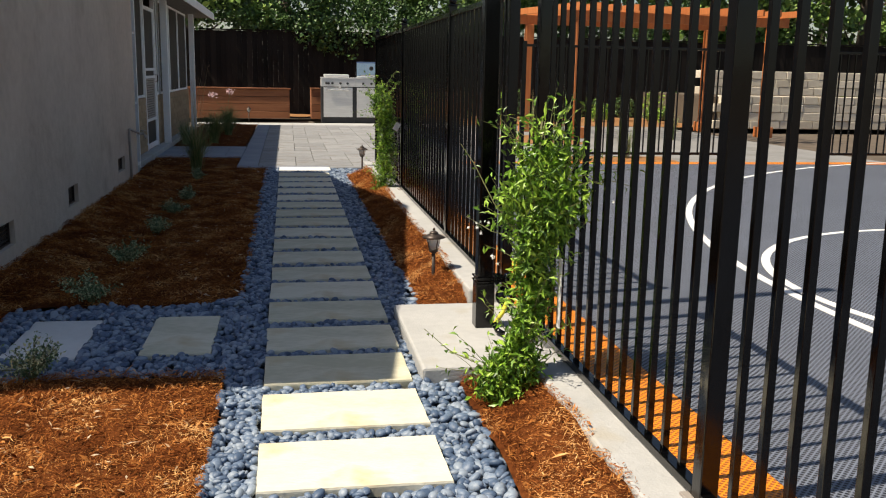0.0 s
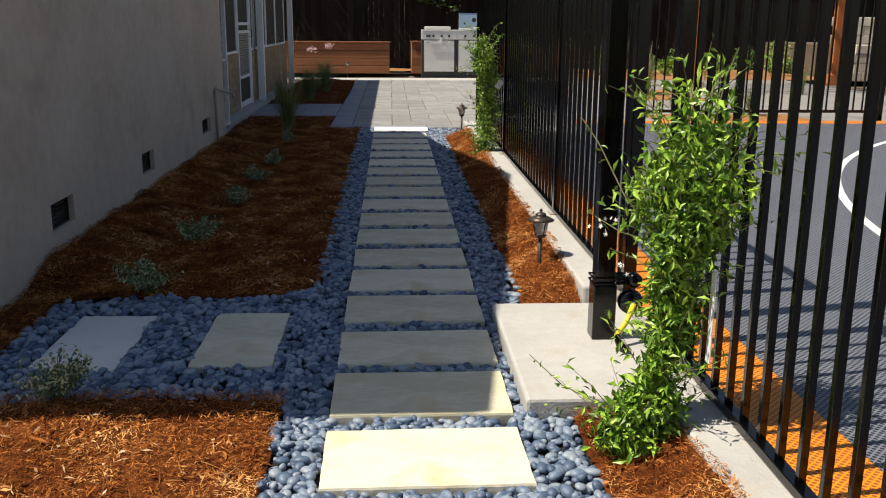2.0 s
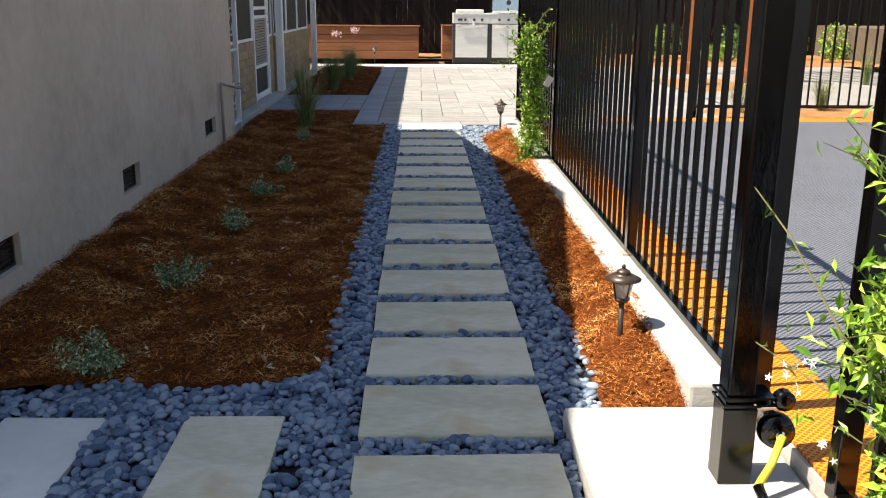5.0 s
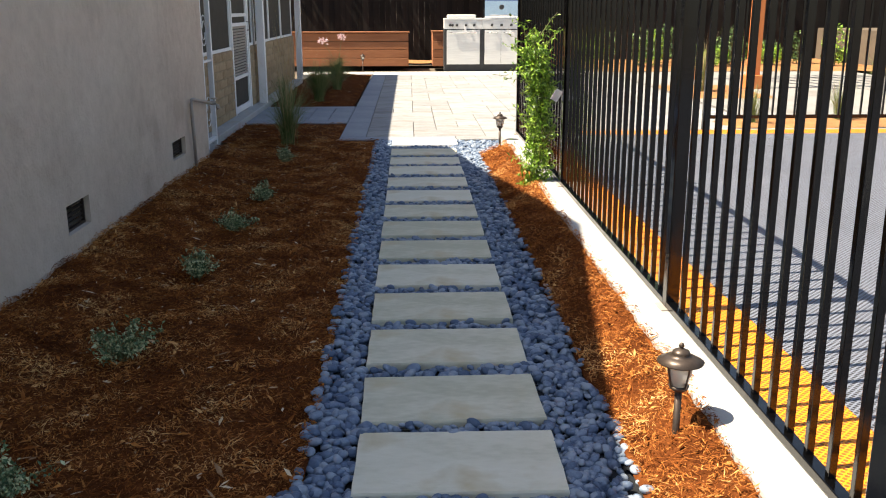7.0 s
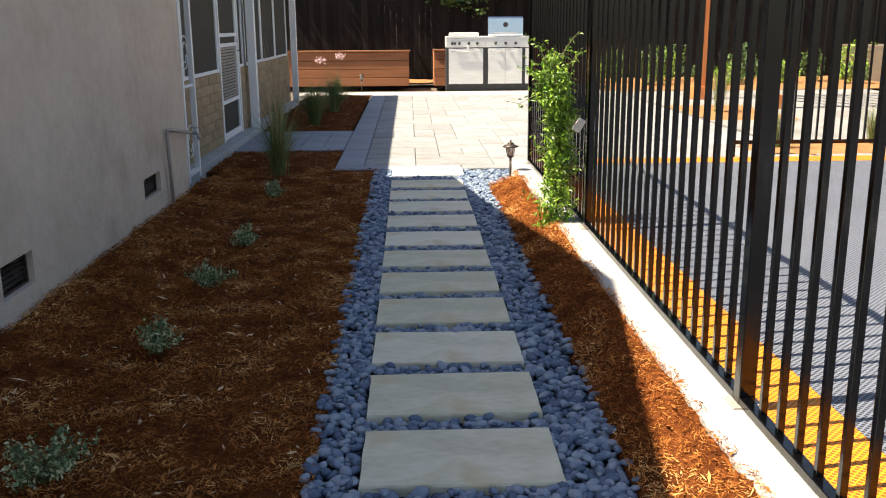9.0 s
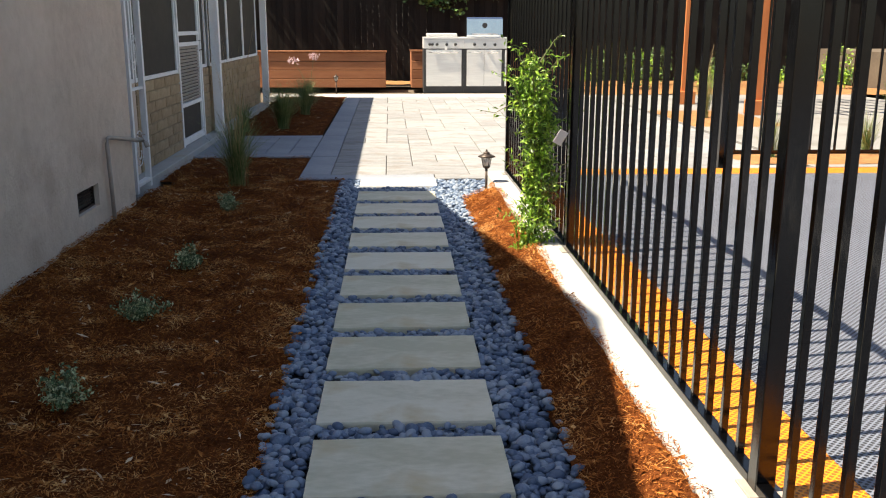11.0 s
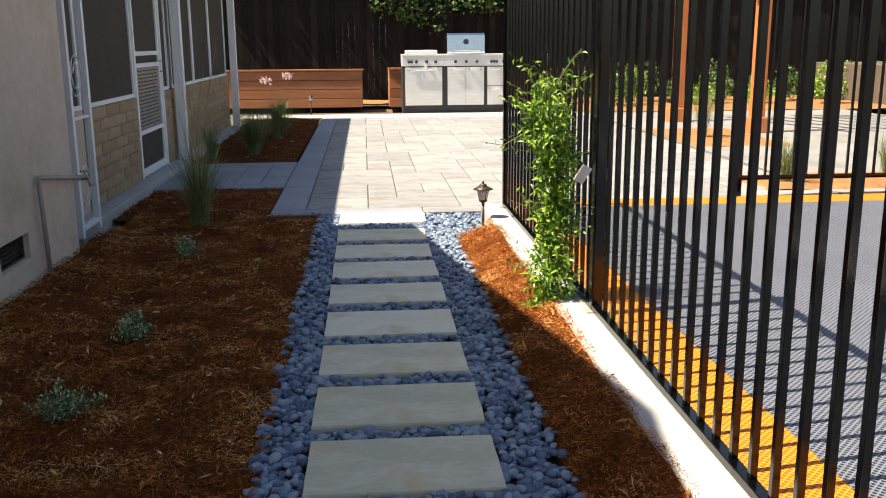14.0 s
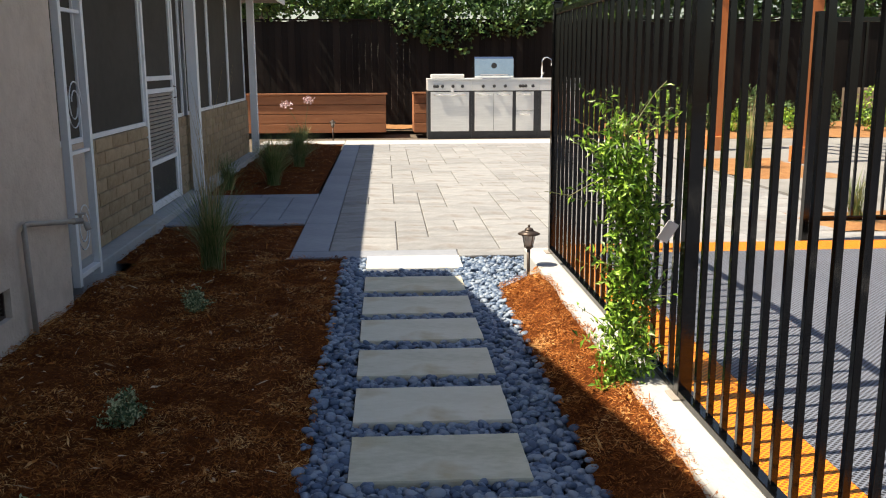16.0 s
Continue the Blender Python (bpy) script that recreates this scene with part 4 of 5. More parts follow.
g.matrix_basis = pose(0.40, 0.028, 1.3, 90, 0, 0)
tagm = boxed((1.03, -0.022, 0.80), (1.08, -0.020, 0.90), 0, None)
price = part("price_tag", tagm, PAPER)
price.location = (0, GY, 0.04)
tagged(price, "small white paper tag hanging from a grill knob", "tag")
lid = part("burner_lid", boxed((0.69, 19.56, 1.078), (1.28, 20.0, 1.15), 0.02), STEEL)
tagged(lid, "brushed steel side-burner cover on the worktop", "burner cover")
fct = empty("faucet", pose(2.72, GY + 0.28, 1.0755), "tall chrome gooseneck faucet on the sink unit", "faucet")
part("base", lathe(bmesh.new(), [(0.03, 0.0), (0.03, 0.01), (0.016, 0.02), (0.016, 0.06)], 14), CHROME, fct, "", True)
part("spout", tube(bmesh.new(), [(0, 0, 0.05), (0, 0, 0.28)] + [(0.09 - 0.09 * math.cos(a), 0, 0.28 + 0.09 * math.sin(a)) for a in [i * math.pi / 8 for i in range(1, 9)]] + [(0.18, 0, 0.22)], 0.012, 10), CHROME, fct, "", True)
part("lever", tube(bmesh.new(), [(0, 0, 0.05), (0.03, -0.03, 0.09), (0.04, -0.05, 0.10)], 0.007, 8), CHROME, fct, "", True)

# ---- planters ----
def planter(x0, x1, y0, y1, h, label):
    p = empty("raised_planter", pose(x0, y0, -0.004), label, "planter", "raised planters by the back fence")
    w, d = x1 - x0, y1 - y0
    bw = h / 4
    for i in range(4):
        part("board", boxed((0, 0, i * bw + 0.002), (w, 0.04, (i + 1) * bw - 0.008), 0.006), REDWOOD, p)
        part("end_board", boxed((w - 0.04, 0.041, i * bw + 0.002), (w, d, (i + 1) * bw - 0.002), 0.003), REDWOOD, p)
        part("end_board", boxed((0, 0.041, i * bw + 0.002), (0.04, d, (i + 1) * bw - 0.002), 0.003), REDWOOD, p)
    part("rim", boxed((-0.03, -0.03, h), (w + 0.03, 0.09, h + 0.035), 0.004), REDWOOD, p, "flat cap board")
    part("soil", boxed((0.041, 0.041, 0.02), (w - 0.041, d, h - 0.06)), SOIL, p, "dark planting soil")
    return p


planter(-4.6, -0.13, 21.3, 22.2, 0.74, "long raised planter of reddish-brown boards")
planter(0.42, 3.6, 21.2, 22.2, 0.76, "raised redwood planter behind the outdoor kitchen")

# ---- back fence, side fences ----
def board_fence(name, p0, p1, h, label, bw=0.14):
    p0, p1 = Vector(p0), Vector(p1)
    d = p1 - p0
    n = int(d.length / bw)
    f = empty(name, Matrix.Translation(p0) @ Matrix.Rotation(math.atan2(d.y, d.x), 4, 'Z'), label, "wooden fence", kind="structure")
    r = random.Random(7)
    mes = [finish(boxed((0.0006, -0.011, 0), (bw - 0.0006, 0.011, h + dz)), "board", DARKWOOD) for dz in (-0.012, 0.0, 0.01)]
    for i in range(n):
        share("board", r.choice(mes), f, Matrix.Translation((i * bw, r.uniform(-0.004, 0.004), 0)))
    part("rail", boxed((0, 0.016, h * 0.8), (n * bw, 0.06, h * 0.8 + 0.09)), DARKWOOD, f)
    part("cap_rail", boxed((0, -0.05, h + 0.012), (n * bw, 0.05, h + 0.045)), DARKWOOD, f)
    return f


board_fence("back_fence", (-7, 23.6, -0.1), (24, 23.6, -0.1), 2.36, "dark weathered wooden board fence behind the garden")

# ---- path lights ----
def path_light(x, y, z=0.0):
    p = empty("path_light", pose(x, y, z), "dark bronze path lantern on a thin stake in the mulch", "path light", "path lights")
    part("stake", tube(bmesh.new(), [(0, 0, -0.08), (0, 0, 0.23)], 0.0105, 10), BRONZE, p, "", True)
    lantern = part("lantern", lathe(bmesh.new(), [(0.012, 0.225), (0.026, 0.235), (0.03, 0.245), (0.012, 0.2451)]), BRONZE, p, "", True)
    part("glass", lathe(bmesh.new(), [(0.026, 0.246), (0.043, 0.318), (0.040, 0.318), (0.024, 0.2465)]), glass, lantern, "clear flared glass", True)
    for i in range(4):
        a = i * math.pi / 2 + 0.4
        c, s = math.cos(a), math.sin(a)
        part("rib", tube(bmesh.new(), [(0.029 * c, 0.029 * s, 0.244), (0.046 * c, 0.046 * s, 0.322)], 0.003, 6), BRONZE, lantern)
    part("bulb", lathe(bmesh.new(), [(0.006, 0.246), (0.010, 0.27), (0.008, 0.29), (0.002, 0.295)], 10), PETAL, lantern, "small white bulb", True)
    hat = part("hat", lathe(bmesh.new(), [(0.040, 0.324), (0.066, 0.317), (0.068, 0.321), (0.040, 0.336), (0.025, 0.340), (0.027, 0.345), (0.024, 0.352), (0.013, 0.358), (0.005, 0.361)], 24), BRONZE, p, "broad domed hat", True)
    part("finial", lathe(bmesh.new(), [(0.005, 0.361), (0.009, 0.367), (0.006, 0.374), (0.001, 0.378)], 10), BRONZE, hat, "", True)
    return p


path_light(0.65, 2.53, -0.02)
path_light(0.70, 8.40, -0.005)
path_light(-1.09, 19.55, -0.006)


# ---- planting ----
def foliage(parent, name, pos, rng_, length, mat, tilt=0.8, width=1.0, shape="pointed", label=""):
    c = len(pos)
    ln = rng_.uniform(0.7, 1.25, c) * length
    size = np.stack([ln * width, ln, ln], 1)
    base = (LEAF_V, LEAF_F) if shape == "pointed" else (ROUND_V, ROUND_F)
    v, f = scatter(*base, frames_np(rng_, pos, size, tilt))
    ob = new(name, mesh_np(name, v, f, mat))
    ob.parent = parent
    return tagged(ob, label) if label else ob


def jasmine(x, y, z, layers, tendrils, flowers, seed, label, leaf=0.035):
    """A staked vine: layers are (height, dx, dy, radius, leaves)."""
    r = np.random.default_rng(seed)
    pl = empty("jasmine_vine", pose(x, y, z), label, "climbing plant", "jasmine vines along the fence")
    spine = [(l[1], l[2], l[0]) for l in layers]
    for k in range(5):
        a = r.uniform(0, math.tau)
        pts = [(0.02 * math.cos(a), 0.02 * math.sin(a), -0.03)] + [(p[0] + 0.03 * math.cos(a + p[2] * 5), p[1] + 0.03 * math.sin(a + p[2] * 5), p[2]) for p in spine]
        part("stem", tube(bmesh.new(), pts, 0.005, 6, 0.002), STEM, pl, "", True)
    pos = []
    for (h0, x0, y0, r0, n), (h1, x1, y1, r1, _) in zip(layers, layers[1:]):
        t = r.uniform(0, 1, n)
        rad = (r0 + (r1 - r0) * t) * np.sqrt(r.uniform(0.02, 1, n)) * r.uniform(0.6, 1.15, n)
        a = r.uniform(0, math.tau, n)
        pos.append(np.stack([x0 + (x1 - x0) * t + rad * np.cos(a), y0 + (y1 - y0) * t + rad * np.sin(a), h0 + (h1 - h0) * t], 1))
    pos = np.concatenate(pos)
    sway = np.sin(pos[:, 2] * 19 + np.arctan2(pos[:, 1], pos[:, 0]) * 3) * 0.02
    pos[:, 0] += sway
    foliage(pl, "foliage", pos, r, leaf * 1.12, LEAF, 0.85, 0.52)
    shoots, tips = bmesh.new(), []
    for pts in tendrils:
        tube(shoots, pts, 0.003, 5, 0.0012)
        pv = [Vector(p) for p in pts]
        for a, b in zip(pv, pv[1:]):
            for s in np.arange(0, 1, 0.04 / max(0.04, (b - a).length)):
                tips.append(a.lerp(b, s) + Vector(r.normal(0, 0.006, 3)))
    # short leafy sprays that break the outline
    for h, dx, dy, rad, n in layers[1:]:
        for _ in range(int(6 + rad * 60)):
            a = r.uniform(0, math.tau)
            o = Vector((dx + rad * 0.7 * math.cos(a), dy + rad * 0.7 * math.sin(a), h + r.uniform(-0.08, 0.05)))
            d = Vector((math.cos(a) * r.uniform(0.4, 1), math.sin(a) * r.uniform(0.4, 1), r.uniform(0.1, 1.0))).normalized()
            e = o + d * r.uniform(0.07, 0.2 + 0.6 * max(0.0, rad - 0.1))
            tube(shoots, [o, (o + e) / 2 + Vector((0, 0, 0.01)), e], 0.0018, 4, 0.0008)
            for s in np.linspace(0.2, 1, 7):
                tips.append(o.lerp(e, s) + Vector(r.normal(0, 0.005, 3)))
    tagged(part("spray", shoots, STEM, pl), kind="stuff")
    foliage(pl, "shoot_leaves", np.array([t[:] for t in tips]), r, leaf * 1.0, LEAF, 0.85, 0.5)
    star_v = np.array([(0, 0, 0)] + [(math.cos(k * math.tau / 10) * (1 if k % 2 == 0 else 0.35), math.sin(k * math.tau / 10) * (1 if k % 2 == 0 else 0.35), 0.15) for k in range(10)])
    star_f = np.array([(0, 1 + k, 1 + (k + 1) % 10) for k in range(10)])
    if flowers:
        fp = np.concatenate([np.array(c) + r.normal(0, 0.018, (n, 3)) for c, n in flowers])
        v, f = scatter(star_v, star_f, frames_np(r, fp, np.full((len(fp), 3), 0.009), 1.2))
        ob = new("blossom", mesh_np("blossom", v, f, PETAL))
        ob.parent = pl
        tagged(ob, "tiny white star-shaped blossoms", kind="stuff")
    return pl


ja = jasmine(0.61, 0.56, 0.03, [(0.0, 0.0, 0.0, 0.10, 900), (0.10, 0.02, 0.01, 0.125, 800), (0.21, 0.07, 0.03, 0.08, 620), (0.36, 0.11, 0.05, 0.065, 800), (0.54, 0.13, 0.07, 0.085, 1100), (0.68, 0.15, 0.09, 0.15, 1100), (0.82, 0.17, 0.10, 0.19, 560), (0.95, 0.17, 0.12, 0.13, 90), (1.05, 0.18, 0.14, 0.08, 0)],
             [[(-0.02, 0.0, 0.08), (-0.10, 0.06, 0.13), (-0.19, 0.12, 0.16), (-0.28, 0.20, 0.23)], [(0.08, 0.06, 0.6), (-0.03, 0.12, 0.74), (-0.09, 0.22, 0.88), (-0.13, 0.3, 0.95)],
              [(0.1, 0.08, 0.6), (-0.02, 0.18, 0.62), (-0.10, 0.30, 0.66)], [(0.2, 0.1, 0.8), (0.38, 0.05, 0.84), (0.46, 0.0, 0.82)], [(0.2, 0.1, 0.9), (0.24, 0.12, 1.08), (0.27, 0.12, 1.16)]],
             [((-0.06, 0.22, 0.63), 9), ((-0.01, 0.16, 0.53), 5), ((0.40, 0.03, 0.74), 2), ((0.2, 0.1, 1.02), 3)], 21, "bushy green jasmine vine tied to the black fence")
tag = part("plant_tag", boxed((0.20, -0.035, 0.28), (0.203, 0.0, 0.55)), PAPER, ja, "white nursery tag")
jb = jasmine(0.745, 6.36, 0.06, [(0.0, 0.0, 0.0, 0.09, 750), (0.2, 0.02, 0.02, 0.11, 750), (0.45, 0.03, 0.02, 0.085, 800), (0.7, 0.03, 0.03, 0.09, 800), (0.84, 0.0, 0.04, 0.10, 420), (0.96, -0.02, 0.05, 0.12, 110), (1.06, -0.03, 0.06, 0.05, 0)],
             [[(0, 0, 0.85), (-0.12, 0.02, 0.83), (-0.22, 0.0, 0.78), (-0.32, -0.02, 0.80)], [(0.02, 0, 0.5), (-0.1, 0, 0.52), (-0.17, 0, 0.60)], [(0.05, 0, 0.3), (0.14, -0.05, 0.5), (0.2, -0.06, 0.52)], [(0.02, 0.0, 1.05), (0.09, 0, 1.16), (0.13, 0.0, 1.2)]],
             [], 22, "slender green jasmine vine climbing the fence with a white tag")
part("plant_tag", boxed((-0.03, -0.001, -0.04), (0.03, 0.001, 0.04), 0, pose(0.12, -0.12, 0.66, 20, 25, 30)), PAPER, jb, "white nursery tag")


def shrub(x, y, z, w, h, seed):
    r = np.random.default_rng(seed)
    s = empty("small_shrub", pose(x, y, z), "low grey-green shrub with pale leaf edges in the mulch", "shrub", "young shrubs along the bed")
    stems, pos = bmesh.new(), []
    for k in range(24):
        a, lean = r.uniform(0, math.tau), r.uniform(0.15, 1.0)
        e = Vector((math.cos(a) * lean * w, math.sin(a) * lean * w, h * r.uniform(0.45, 1.0) * (1.1 - 0.4 * lean)))
        tube(stems, [(0, 0, -0.02), e * 0.5 + Vector((0, 0, 0.015)), e], 0.0025, 5, 0.001)
        n = 44
        t = r.uniform(0.3, 1.05, n)
        pos.append(np.array(e)[None] * t[:, None] + r.normal(0, 0.010, (n, 3)))
    tagged(part("twig", stems, STEM, s), kind="stuff")
    pos = np.concatenate(pos)
    pos[:, 2] = np.maximum(pos[:, 2], 0.008)
    foliage(s, "foliage", pos, r, 0.0165, SHRUBLEAF, 0.9, 0.8, "pointed")
    return s


for i, (x, y, w, h) in enumerate([(-1.22, 1.06, 0.11, 0.17), (-1.24, 2.33, 0.13, 0.16), (-1.22, 3.36, 0.12, 0.14), (-1.18, 4.44, 0.11, 0.12), (-1.17, 5.42, 0.11, 0.12), (-1.15, 6.31, 0.10, 0.12), (-1.20, 7.85, 0.09, 0.13)]):
    shrub(x, y, 0.01 + rise(x, y), w * 1.3, h * 1.05, 300 + i)


def grass_clump(x, y, z, n, h, spread, seed, plumes=0, plume_h=1.2, label="tuft of fine green ornamental grass", mat=None):
    r = np.random.default_rng(seed)
    g = empty("ornamental_grass", pose(x, y, z), label, "ornamental grass", "ornamental grasses")

    def blades(count, height, width, spread_, mat_, name):
        vs, fs = [], []
        for k in range(count):
            a = r.uniform(0, math.tau)
            o = Vector((r.normal(0, 0.025), r.normal(0, 0.025), -0.01))
            hh, sp = height * r.uniform(0.55, 1.1), spread_ * r.uniform(0.2, 1.1)
            d = Vector((math.cos(a), math.sin(a), 0))
            sd = Vector((-d.y, d.x, 0)) * width
            b = len(vs)
            for t, wd in ((0, 0.8), (0.4, 1), (0.75, 0.7), (1.0, 0.1)):
                c = o + d * sp * t * t + Vector((0, 0, hh * (t - 0.25 * t * t * sp / max(0.1, hh))))
                vs += [tuple(c - sd * wd), tuple(c + sd * wd)]
            fs += [(b + 2 * i, b + 2 * i + 1, b + 2 * i + 3, b + 2 * i + 2) for i in range(3)]
        ob = new(name, mesh_np(name, vs, fs, mat_))
        ob.parent = g
    blades(n, h, 0.0021, spread, mat or GRASSLEAF, "blades")
    if plumes:
        blades(plumes, plume_h, 0.0022, spread * 0.8, PLUME, "stalks")
    return g


grass_clump(-1.31, 8.97, 0.0, 380, 0.66, 0.40, 51, 44, 1.30, "tall ornamental grass with dry tan plumes")
grass_clump(-1.42, 13.35, 0.0, 700, 0.62, 0.48, 52)
grass_clump(-1.30, 15.2, 0.0, 700, 0.62, 0.48, 53)
grass_clump(-1.85, 12.9, 0.0, 300, 0.42, 0.26, 54)
grass_clump(4.45, 14.3, 0.0, 260, 0.75, 0.30, 55, 20, 1.0)
grass_clump(3.75, 10.3, 0.0, 220, 0.5, 0.25, 56)
grass_clump(4.9, 10.6, 0.0, 220, 0.5, 0.25, 57)
grass_clump(7.4, 14.6, 0.0, 220, 0.6, 0.25, 58)
ag = grass_clump(-1.62, 19.7, 0.0, 90, 0.30, 0.28, 59, 0, 1, "agapanthus with two pale pink flower heads")
for dx, dz in ((-0.30, 0.62), (0.10, 0.70)):
    part("flower_stalk", tube(bmesh.new(), [(0, 0, 0), (dx * 0.4, 0, dz * 0.5), (dx, 0, dz)], 0.006, 6, 0.004), STEM, ag)
    r_ = np.random.default_rng(int(dz * 100))
    foliage(ag, "flower_head", np.array([(dx, 0, dz)]) + r_.normal(0, 0.045, (70, 3)) * np.array([1.2, 1.2, 0.6]), r_, 0.05, PINK, 1.3, 0.5, "pointed", "round pale pink bloom")

# ---- far planting beyond the court ----
for name, x0, x1, y0, y1, sd in (("court_bed", 3.4, 5.6, 9.95, 10.9, 7), ("pergola_bed", 4.0, 5.3, 13.3, 15.6, 8), ("rear_bed", 3.7, 16, 19.1, 23.4, 9), ("rear_bed_side", -7, 3.6, 22.25, 23.4, 10)):
    bed(name, x0, x1, y0, y1, 0.022, "sunlit reddish bark mulch bed beyond the court", sd, 0.02, 0.16, FARMULCH)
rf = np.random.default_rng(77)
for i in range(26):
    x, y = 4.0 + 0.45 * i + rf.uniform(-0.1, 0.1), 21.2 + rf.uniform(-0.9, 1.2)
    s = empty("garden_shrub", pose(x, y, 0.03), "leafy green shrub in the mulch by the back fence", "shrub", "shrubs by the back fence")
    n = 420
    hh, ww = rf.uniform(0.35, 0.95), rf.uniform(0.2, 0.4)
    p = rf.normal(0, 1, (n, 3))
    p /= np.linalg.norm(p, axis=1)[:, None]
    p *= rf.uniform(0.4, 1.1, (n, 1)) ** 0.5
    pos = p * np.array([ww, ww, hh / 2]) + np.array([0, 0, hh / 2])
    part("stem", tube(bmesh.new(), [(0, 0, -0.05), (0.01, 0, hh * 0.7)], 0.012, 6, 0.004), TRUNK, s)
    foliage(s, "foliage", pos, rf, 0.075, IVYLEAF if i % 3 else LEAF, 0.9, 0.8)

# ---- pergola ----
pg = empty("pergola", pose(0, 0, 0), "orange-stained cedar pergola over the far paving", "pergola")
PA, PB, PC, PD = (5.5, 15.0), (5.0, 16.95), (9.9, 15.6), (9.4, 17.5)
for x, y in (PA, PB, PC, PD):
    post = part("post", boxed((x - 0.085, y - 0.085, -0.002), (x + 0.085, y + 0.085, 2.3), 0.008), CEDAR, pg)
    part("plinth", boxed((x - 0.15, y - 0.15, -0.001), (x + 0.15, y + 0.15, 0.22), 0.01), CEDAR, post)


def beam(p, q, z0, z1, over, name, w=0.045):
    p, q = Vector(p), Vector(q)
    d = (q - p).normalized()
    p, q = p - d * over, q + d * over
    ob = part(name, boxed((0, -w, z0), ((q - p).length, w, z1), 0.004), CEDAR, pg)
    ob.matrix_basis = Matrix.Translation((p.x, p.y, 0)) @ Matrix.Rotation(math.atan2(d.y, d.x), 4, 'Z')


for p, q in ((PA, PC), (PB, PD)):
    beam(p, q, 2.301, 2.49, 0.4, "beam")
va, vb = Vector(PA), Vector(PB)
along = Vector(PC) - va
for i in range(13):
    o = va + along * (-0.05 + 1.1 * i / 12)
    beam(o, o + (vb - va), 2.491, 2.62, 0.45, "rafter", 0.022)

# ---- terraced block wall ----
tw = empty("terrace_wall", pose(0, 0, 0), "pale terraced retaining wall of stone blocks", "retaining wall", kind="structure")
tr = random.Random(4)
bl = [finish(boxed((0.006, 0, 0.004), (ln - 0.006, 0.3, 0.20), 0.012), "block", WALLSTONE) for ln in (0.4, 0.5, 0.6)]
for j in range(7):
    x = 10.2 + (j % 2) * 0.2
    while x < 20:
        k = tr.randrange(3)
        share("block", bl[k], tw, Matrix.Translation((x, 18.6 + (0.9 if j > 3 else 0) + tr.uniform(-0.01, 0.01), j * 0.204)))
        x += (0.4, 0.5, 0.6)[k]
flat("terrace_fill", 10.2, 20.2, 18.8, 23.3, 0.78, SOIL, "planted soil on the terrace", "terrace", 0.8)


# ---- ivy and trees behind the fence ----
def leaf_mass(name, boxes_, per_m3, leaf, mat, seed, label, category, floor=None):
    r = np.random.default_rng(seed)
    pos = []
    for cx, cy, cz, rx, ry, rz in boxes_:
        n = int(per_m3 * rx * ry * rz * 4.2)
        p = r.normal(0, 1, (n, 3))
        p /= np.linalg.norm(p, axis=1)[:, None]
        p *= r.uniform(0.25, 1.12, (n, 1)) ** (1 / 2.4)
        pos.append(p * np.array([rx, ry, rz]) + np.array([cx, cy, cz]))
    pos = np.concatenate(pos)
    ob = foliage(None, name, pos, r, leaf, mat, 0.8, 0.9, "round")
    return tagged(ob, label, category, kind="stuff")


ri = random.Random(31)
ivy = [(0.4 + i * 0.42, 23.5 + ri.uniform(-0.06, 0.12), 2.35 + ri.uniform(-0.12, 0.2), ri.uniform(0.3, 0.5), 0.22, ri.uniform(0.25, 0.5)) for i in range(9)]
ivy += [(1.0, 23.42, 1.95, 0.4, 0.12, 0.35), (1.5, 23.42, 1.85, 0.35, 0.12, 0.4), (0.75, 23.42, 2.15, 0.35, 0.12, 0.3)]
ivy += [(-3.5 + i * 0.5, 23.6, 2.5 + ri.uniform(-0.05, 0.12), 0.45, 0.2, 0.22) for i in range(8)]
ivy += [(-4 + i * 0.62, 23.95 + ri.uniform(-0.1, 0.2), 2.75 + ri.uniform(-0.2, 0.35), 0.55, 0.3, 0.5) for i in range(28)]
leaf_mass("ivy", ivy, 1300, 0.09, IVYLEAF, 61, "dark green ivy spilling over the board fence", "ivy")


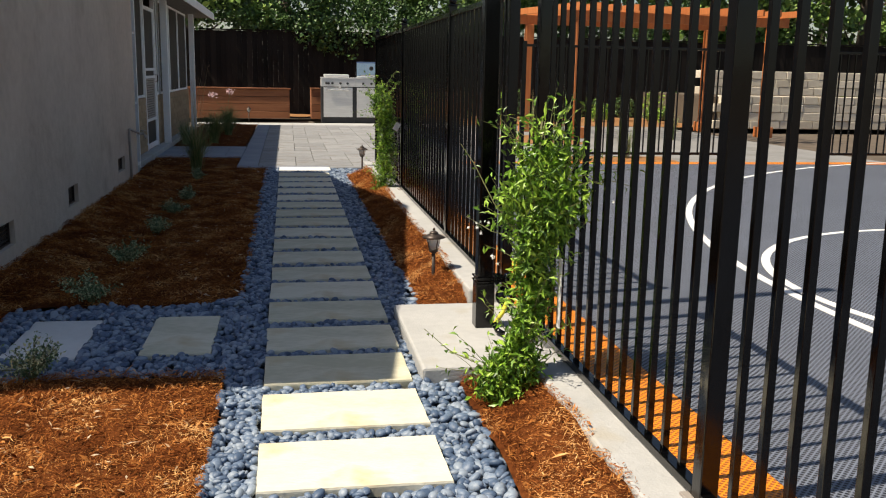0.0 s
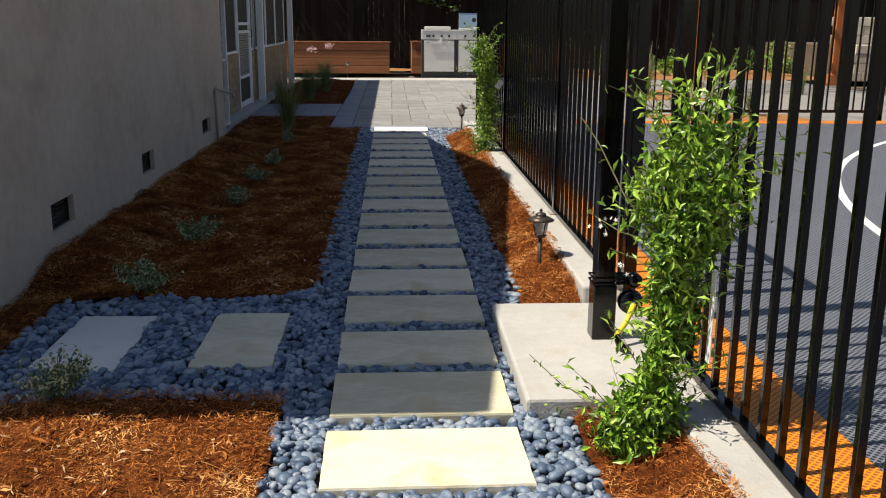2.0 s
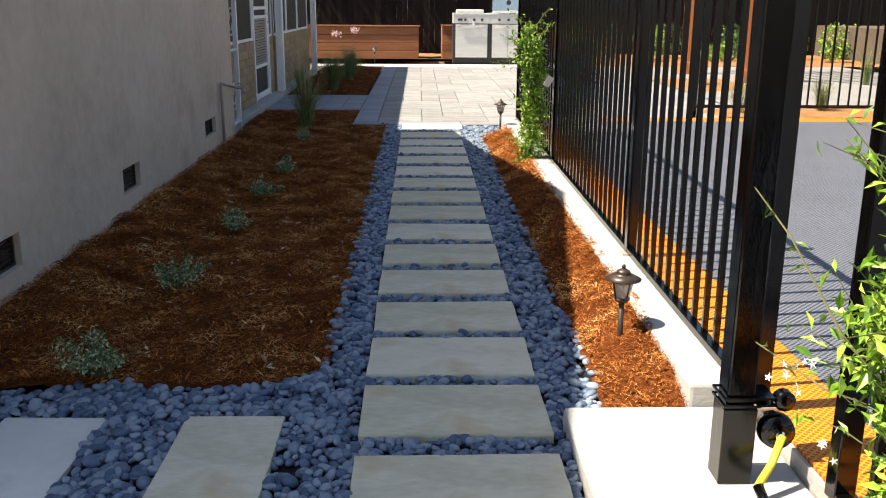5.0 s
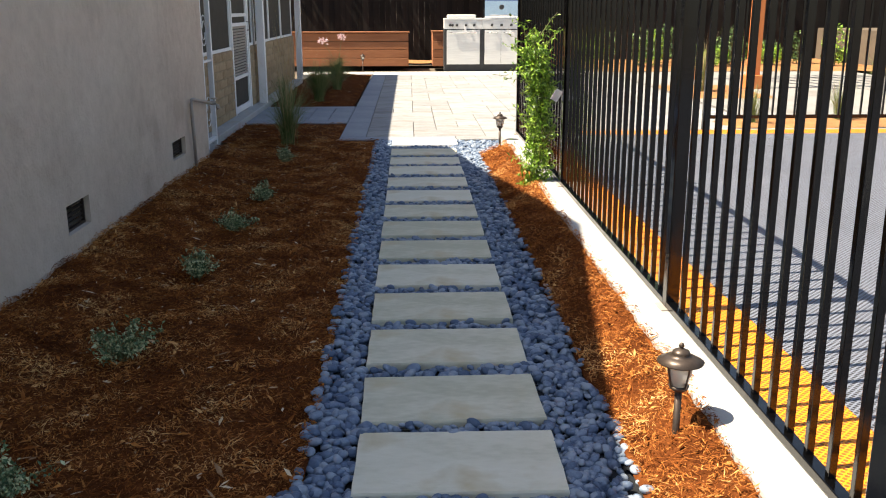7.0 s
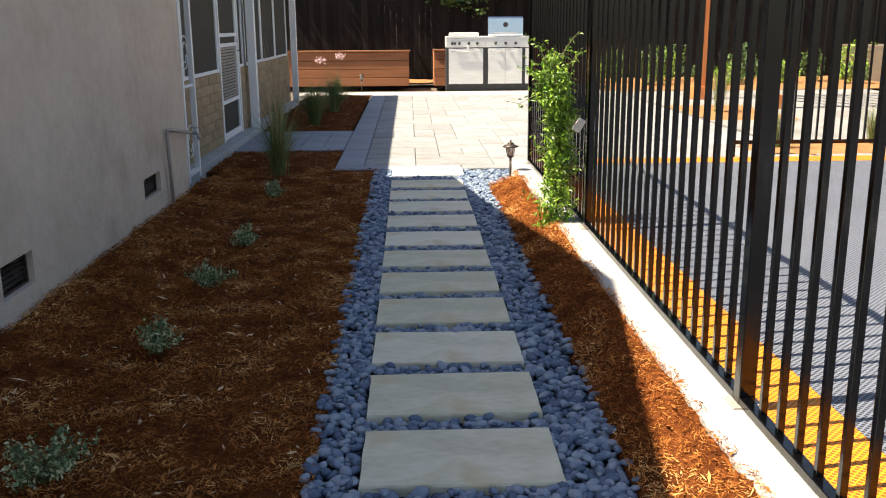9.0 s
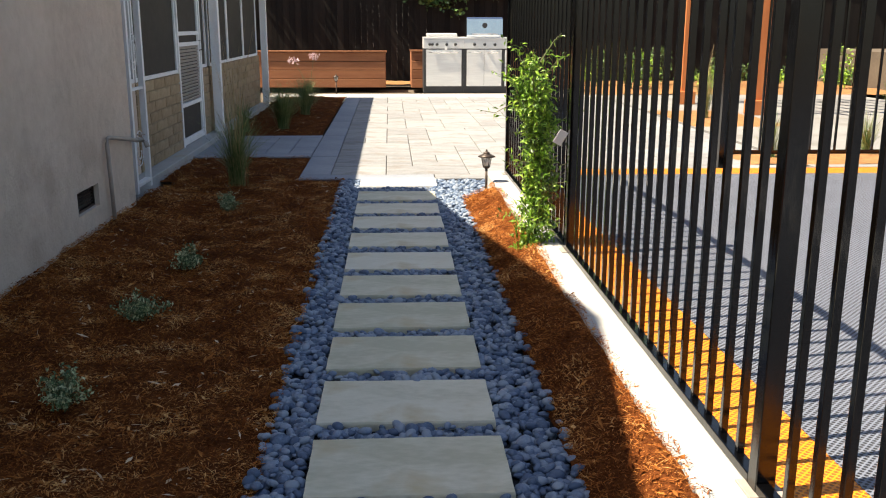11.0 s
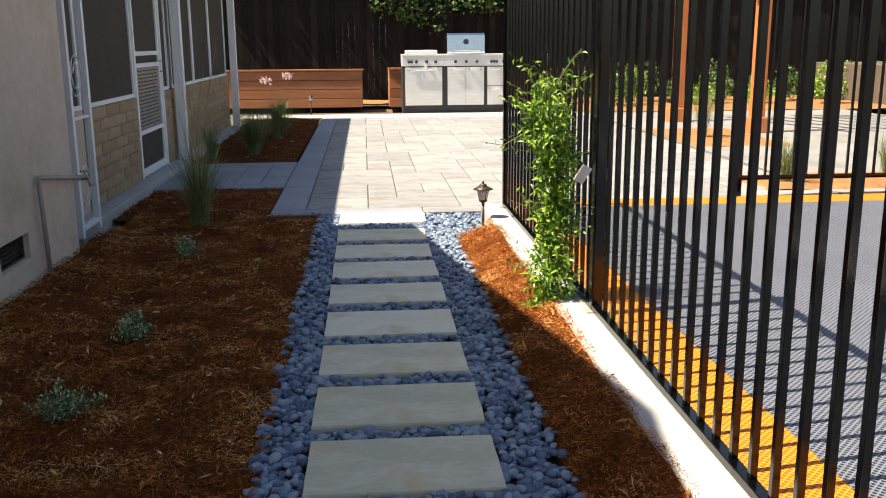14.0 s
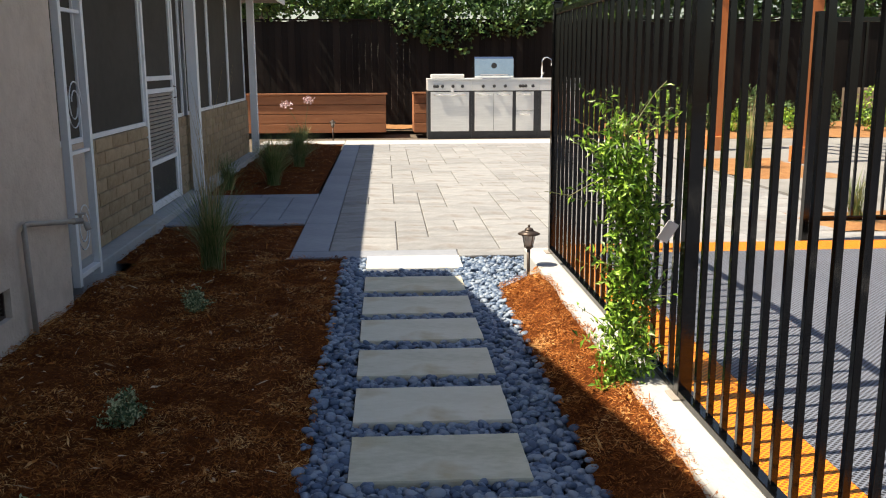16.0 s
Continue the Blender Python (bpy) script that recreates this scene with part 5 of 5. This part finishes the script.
def tree(x, y, h, spread, seed, leaf=0.17, clumps=34, per=150, mat=None):
    r = np.random.default_rng(seed)
    t = empty("tree", pose(x, y, -0.12), "broad leafy green garden tree behind the fence", "tree", "trees behind the fence")
    part("trunk", tube(bmesh.new(), [(0, 0, 0), (0.08, 0.03, h * 0.25), (0.02, -0.05, h * 0.5), (0.1, 0, h * 0.75)], 0.20, 10, 0.06), TRUNK, t, "", True)
    limbs, pos = bmesh.new(), []
    for k in range(clumps):
        a, el = r.uniform(0, math.tau), r.uniform(0.12, 1.0)
        rad = spread * r.uniform(0.35, 1.0) * math.sqrt(max(0.1, 1 - (el - 0.45) ** 2 * 1.6))
        e = np.array((math.cos(a) * rad, math.sin(a) * rad, h * (0.22 + 0.78 * el)))
        if k % 3 == 0:
            tube(limbs, [(0.05, 0, h * (0.2 + 0.4 * el)), (e[0] * 0.5, e[1] * 0.5, e[2] * 0.8), tuple(e)], 0.05, 6, 0.012)
        p = r.normal(0, 1, (per, 3))
        p /= np.linalg.norm(p, axis=1)[:, None]
        p *= r.uniform(0.2, 1.1, (per, 1)) ** 0.5
        pos.append(e[None] + p * np.array([0.75, 0.75, 0.5]) * r.uniform(0.6, 1.2))
    part("limbs", limbs, TRUNK, t, "", True)
    foliage(t, "crown", np.concatenate(pos), r, leaf, mat or TREELEAF, 0.85, 0.9, "round")
    return t


for i, (x, y, h, sp) in enumerate([(-6.5, 26.0, 7.5, 3.2), (-3.2, 27.0, 8.0, 3.4), (-0.2, 25.8, 7.5, 3.0), (2.6, 27.2, 8.0, 3.3), (5.6, 26.0, 6.8, 3.1), (8.8, 27.2, 7.5, 3.4), (12.2, 26.2, 6.6, 3.2), (15.6, 27.0, 7.5, 3.4), (19.0, 26.2, 7.0, 3.4), (22.5, 25.5, 7.5, 3.6), (0.8, 30.5, 9.5, 4.0), (7.0, 31.0, 9.5, 4.2), (13.5, 31.0, 9.5, 4.2), (-6.0, 31.0, 9.5, 4.0), (20.5, 31.0, 9.5, 4.4)]):
    tree(x, y, h, sp, 400 + i, 0.19 if i < 10 else 0.26)
# Added out of view: fence and trees that close off the sky on the right.
board_fence("side_fence", (24, -14, -0.1), (24, 23.5, -0.1), 2.2, "unseen dark board fence added to close the court's right side")
for i, (x, y) in enumerate([(27, 18), (27.5, 12), (27, 5)]):
    tree(x, y, 7.5, 3.4, 450 + i, 0.26)
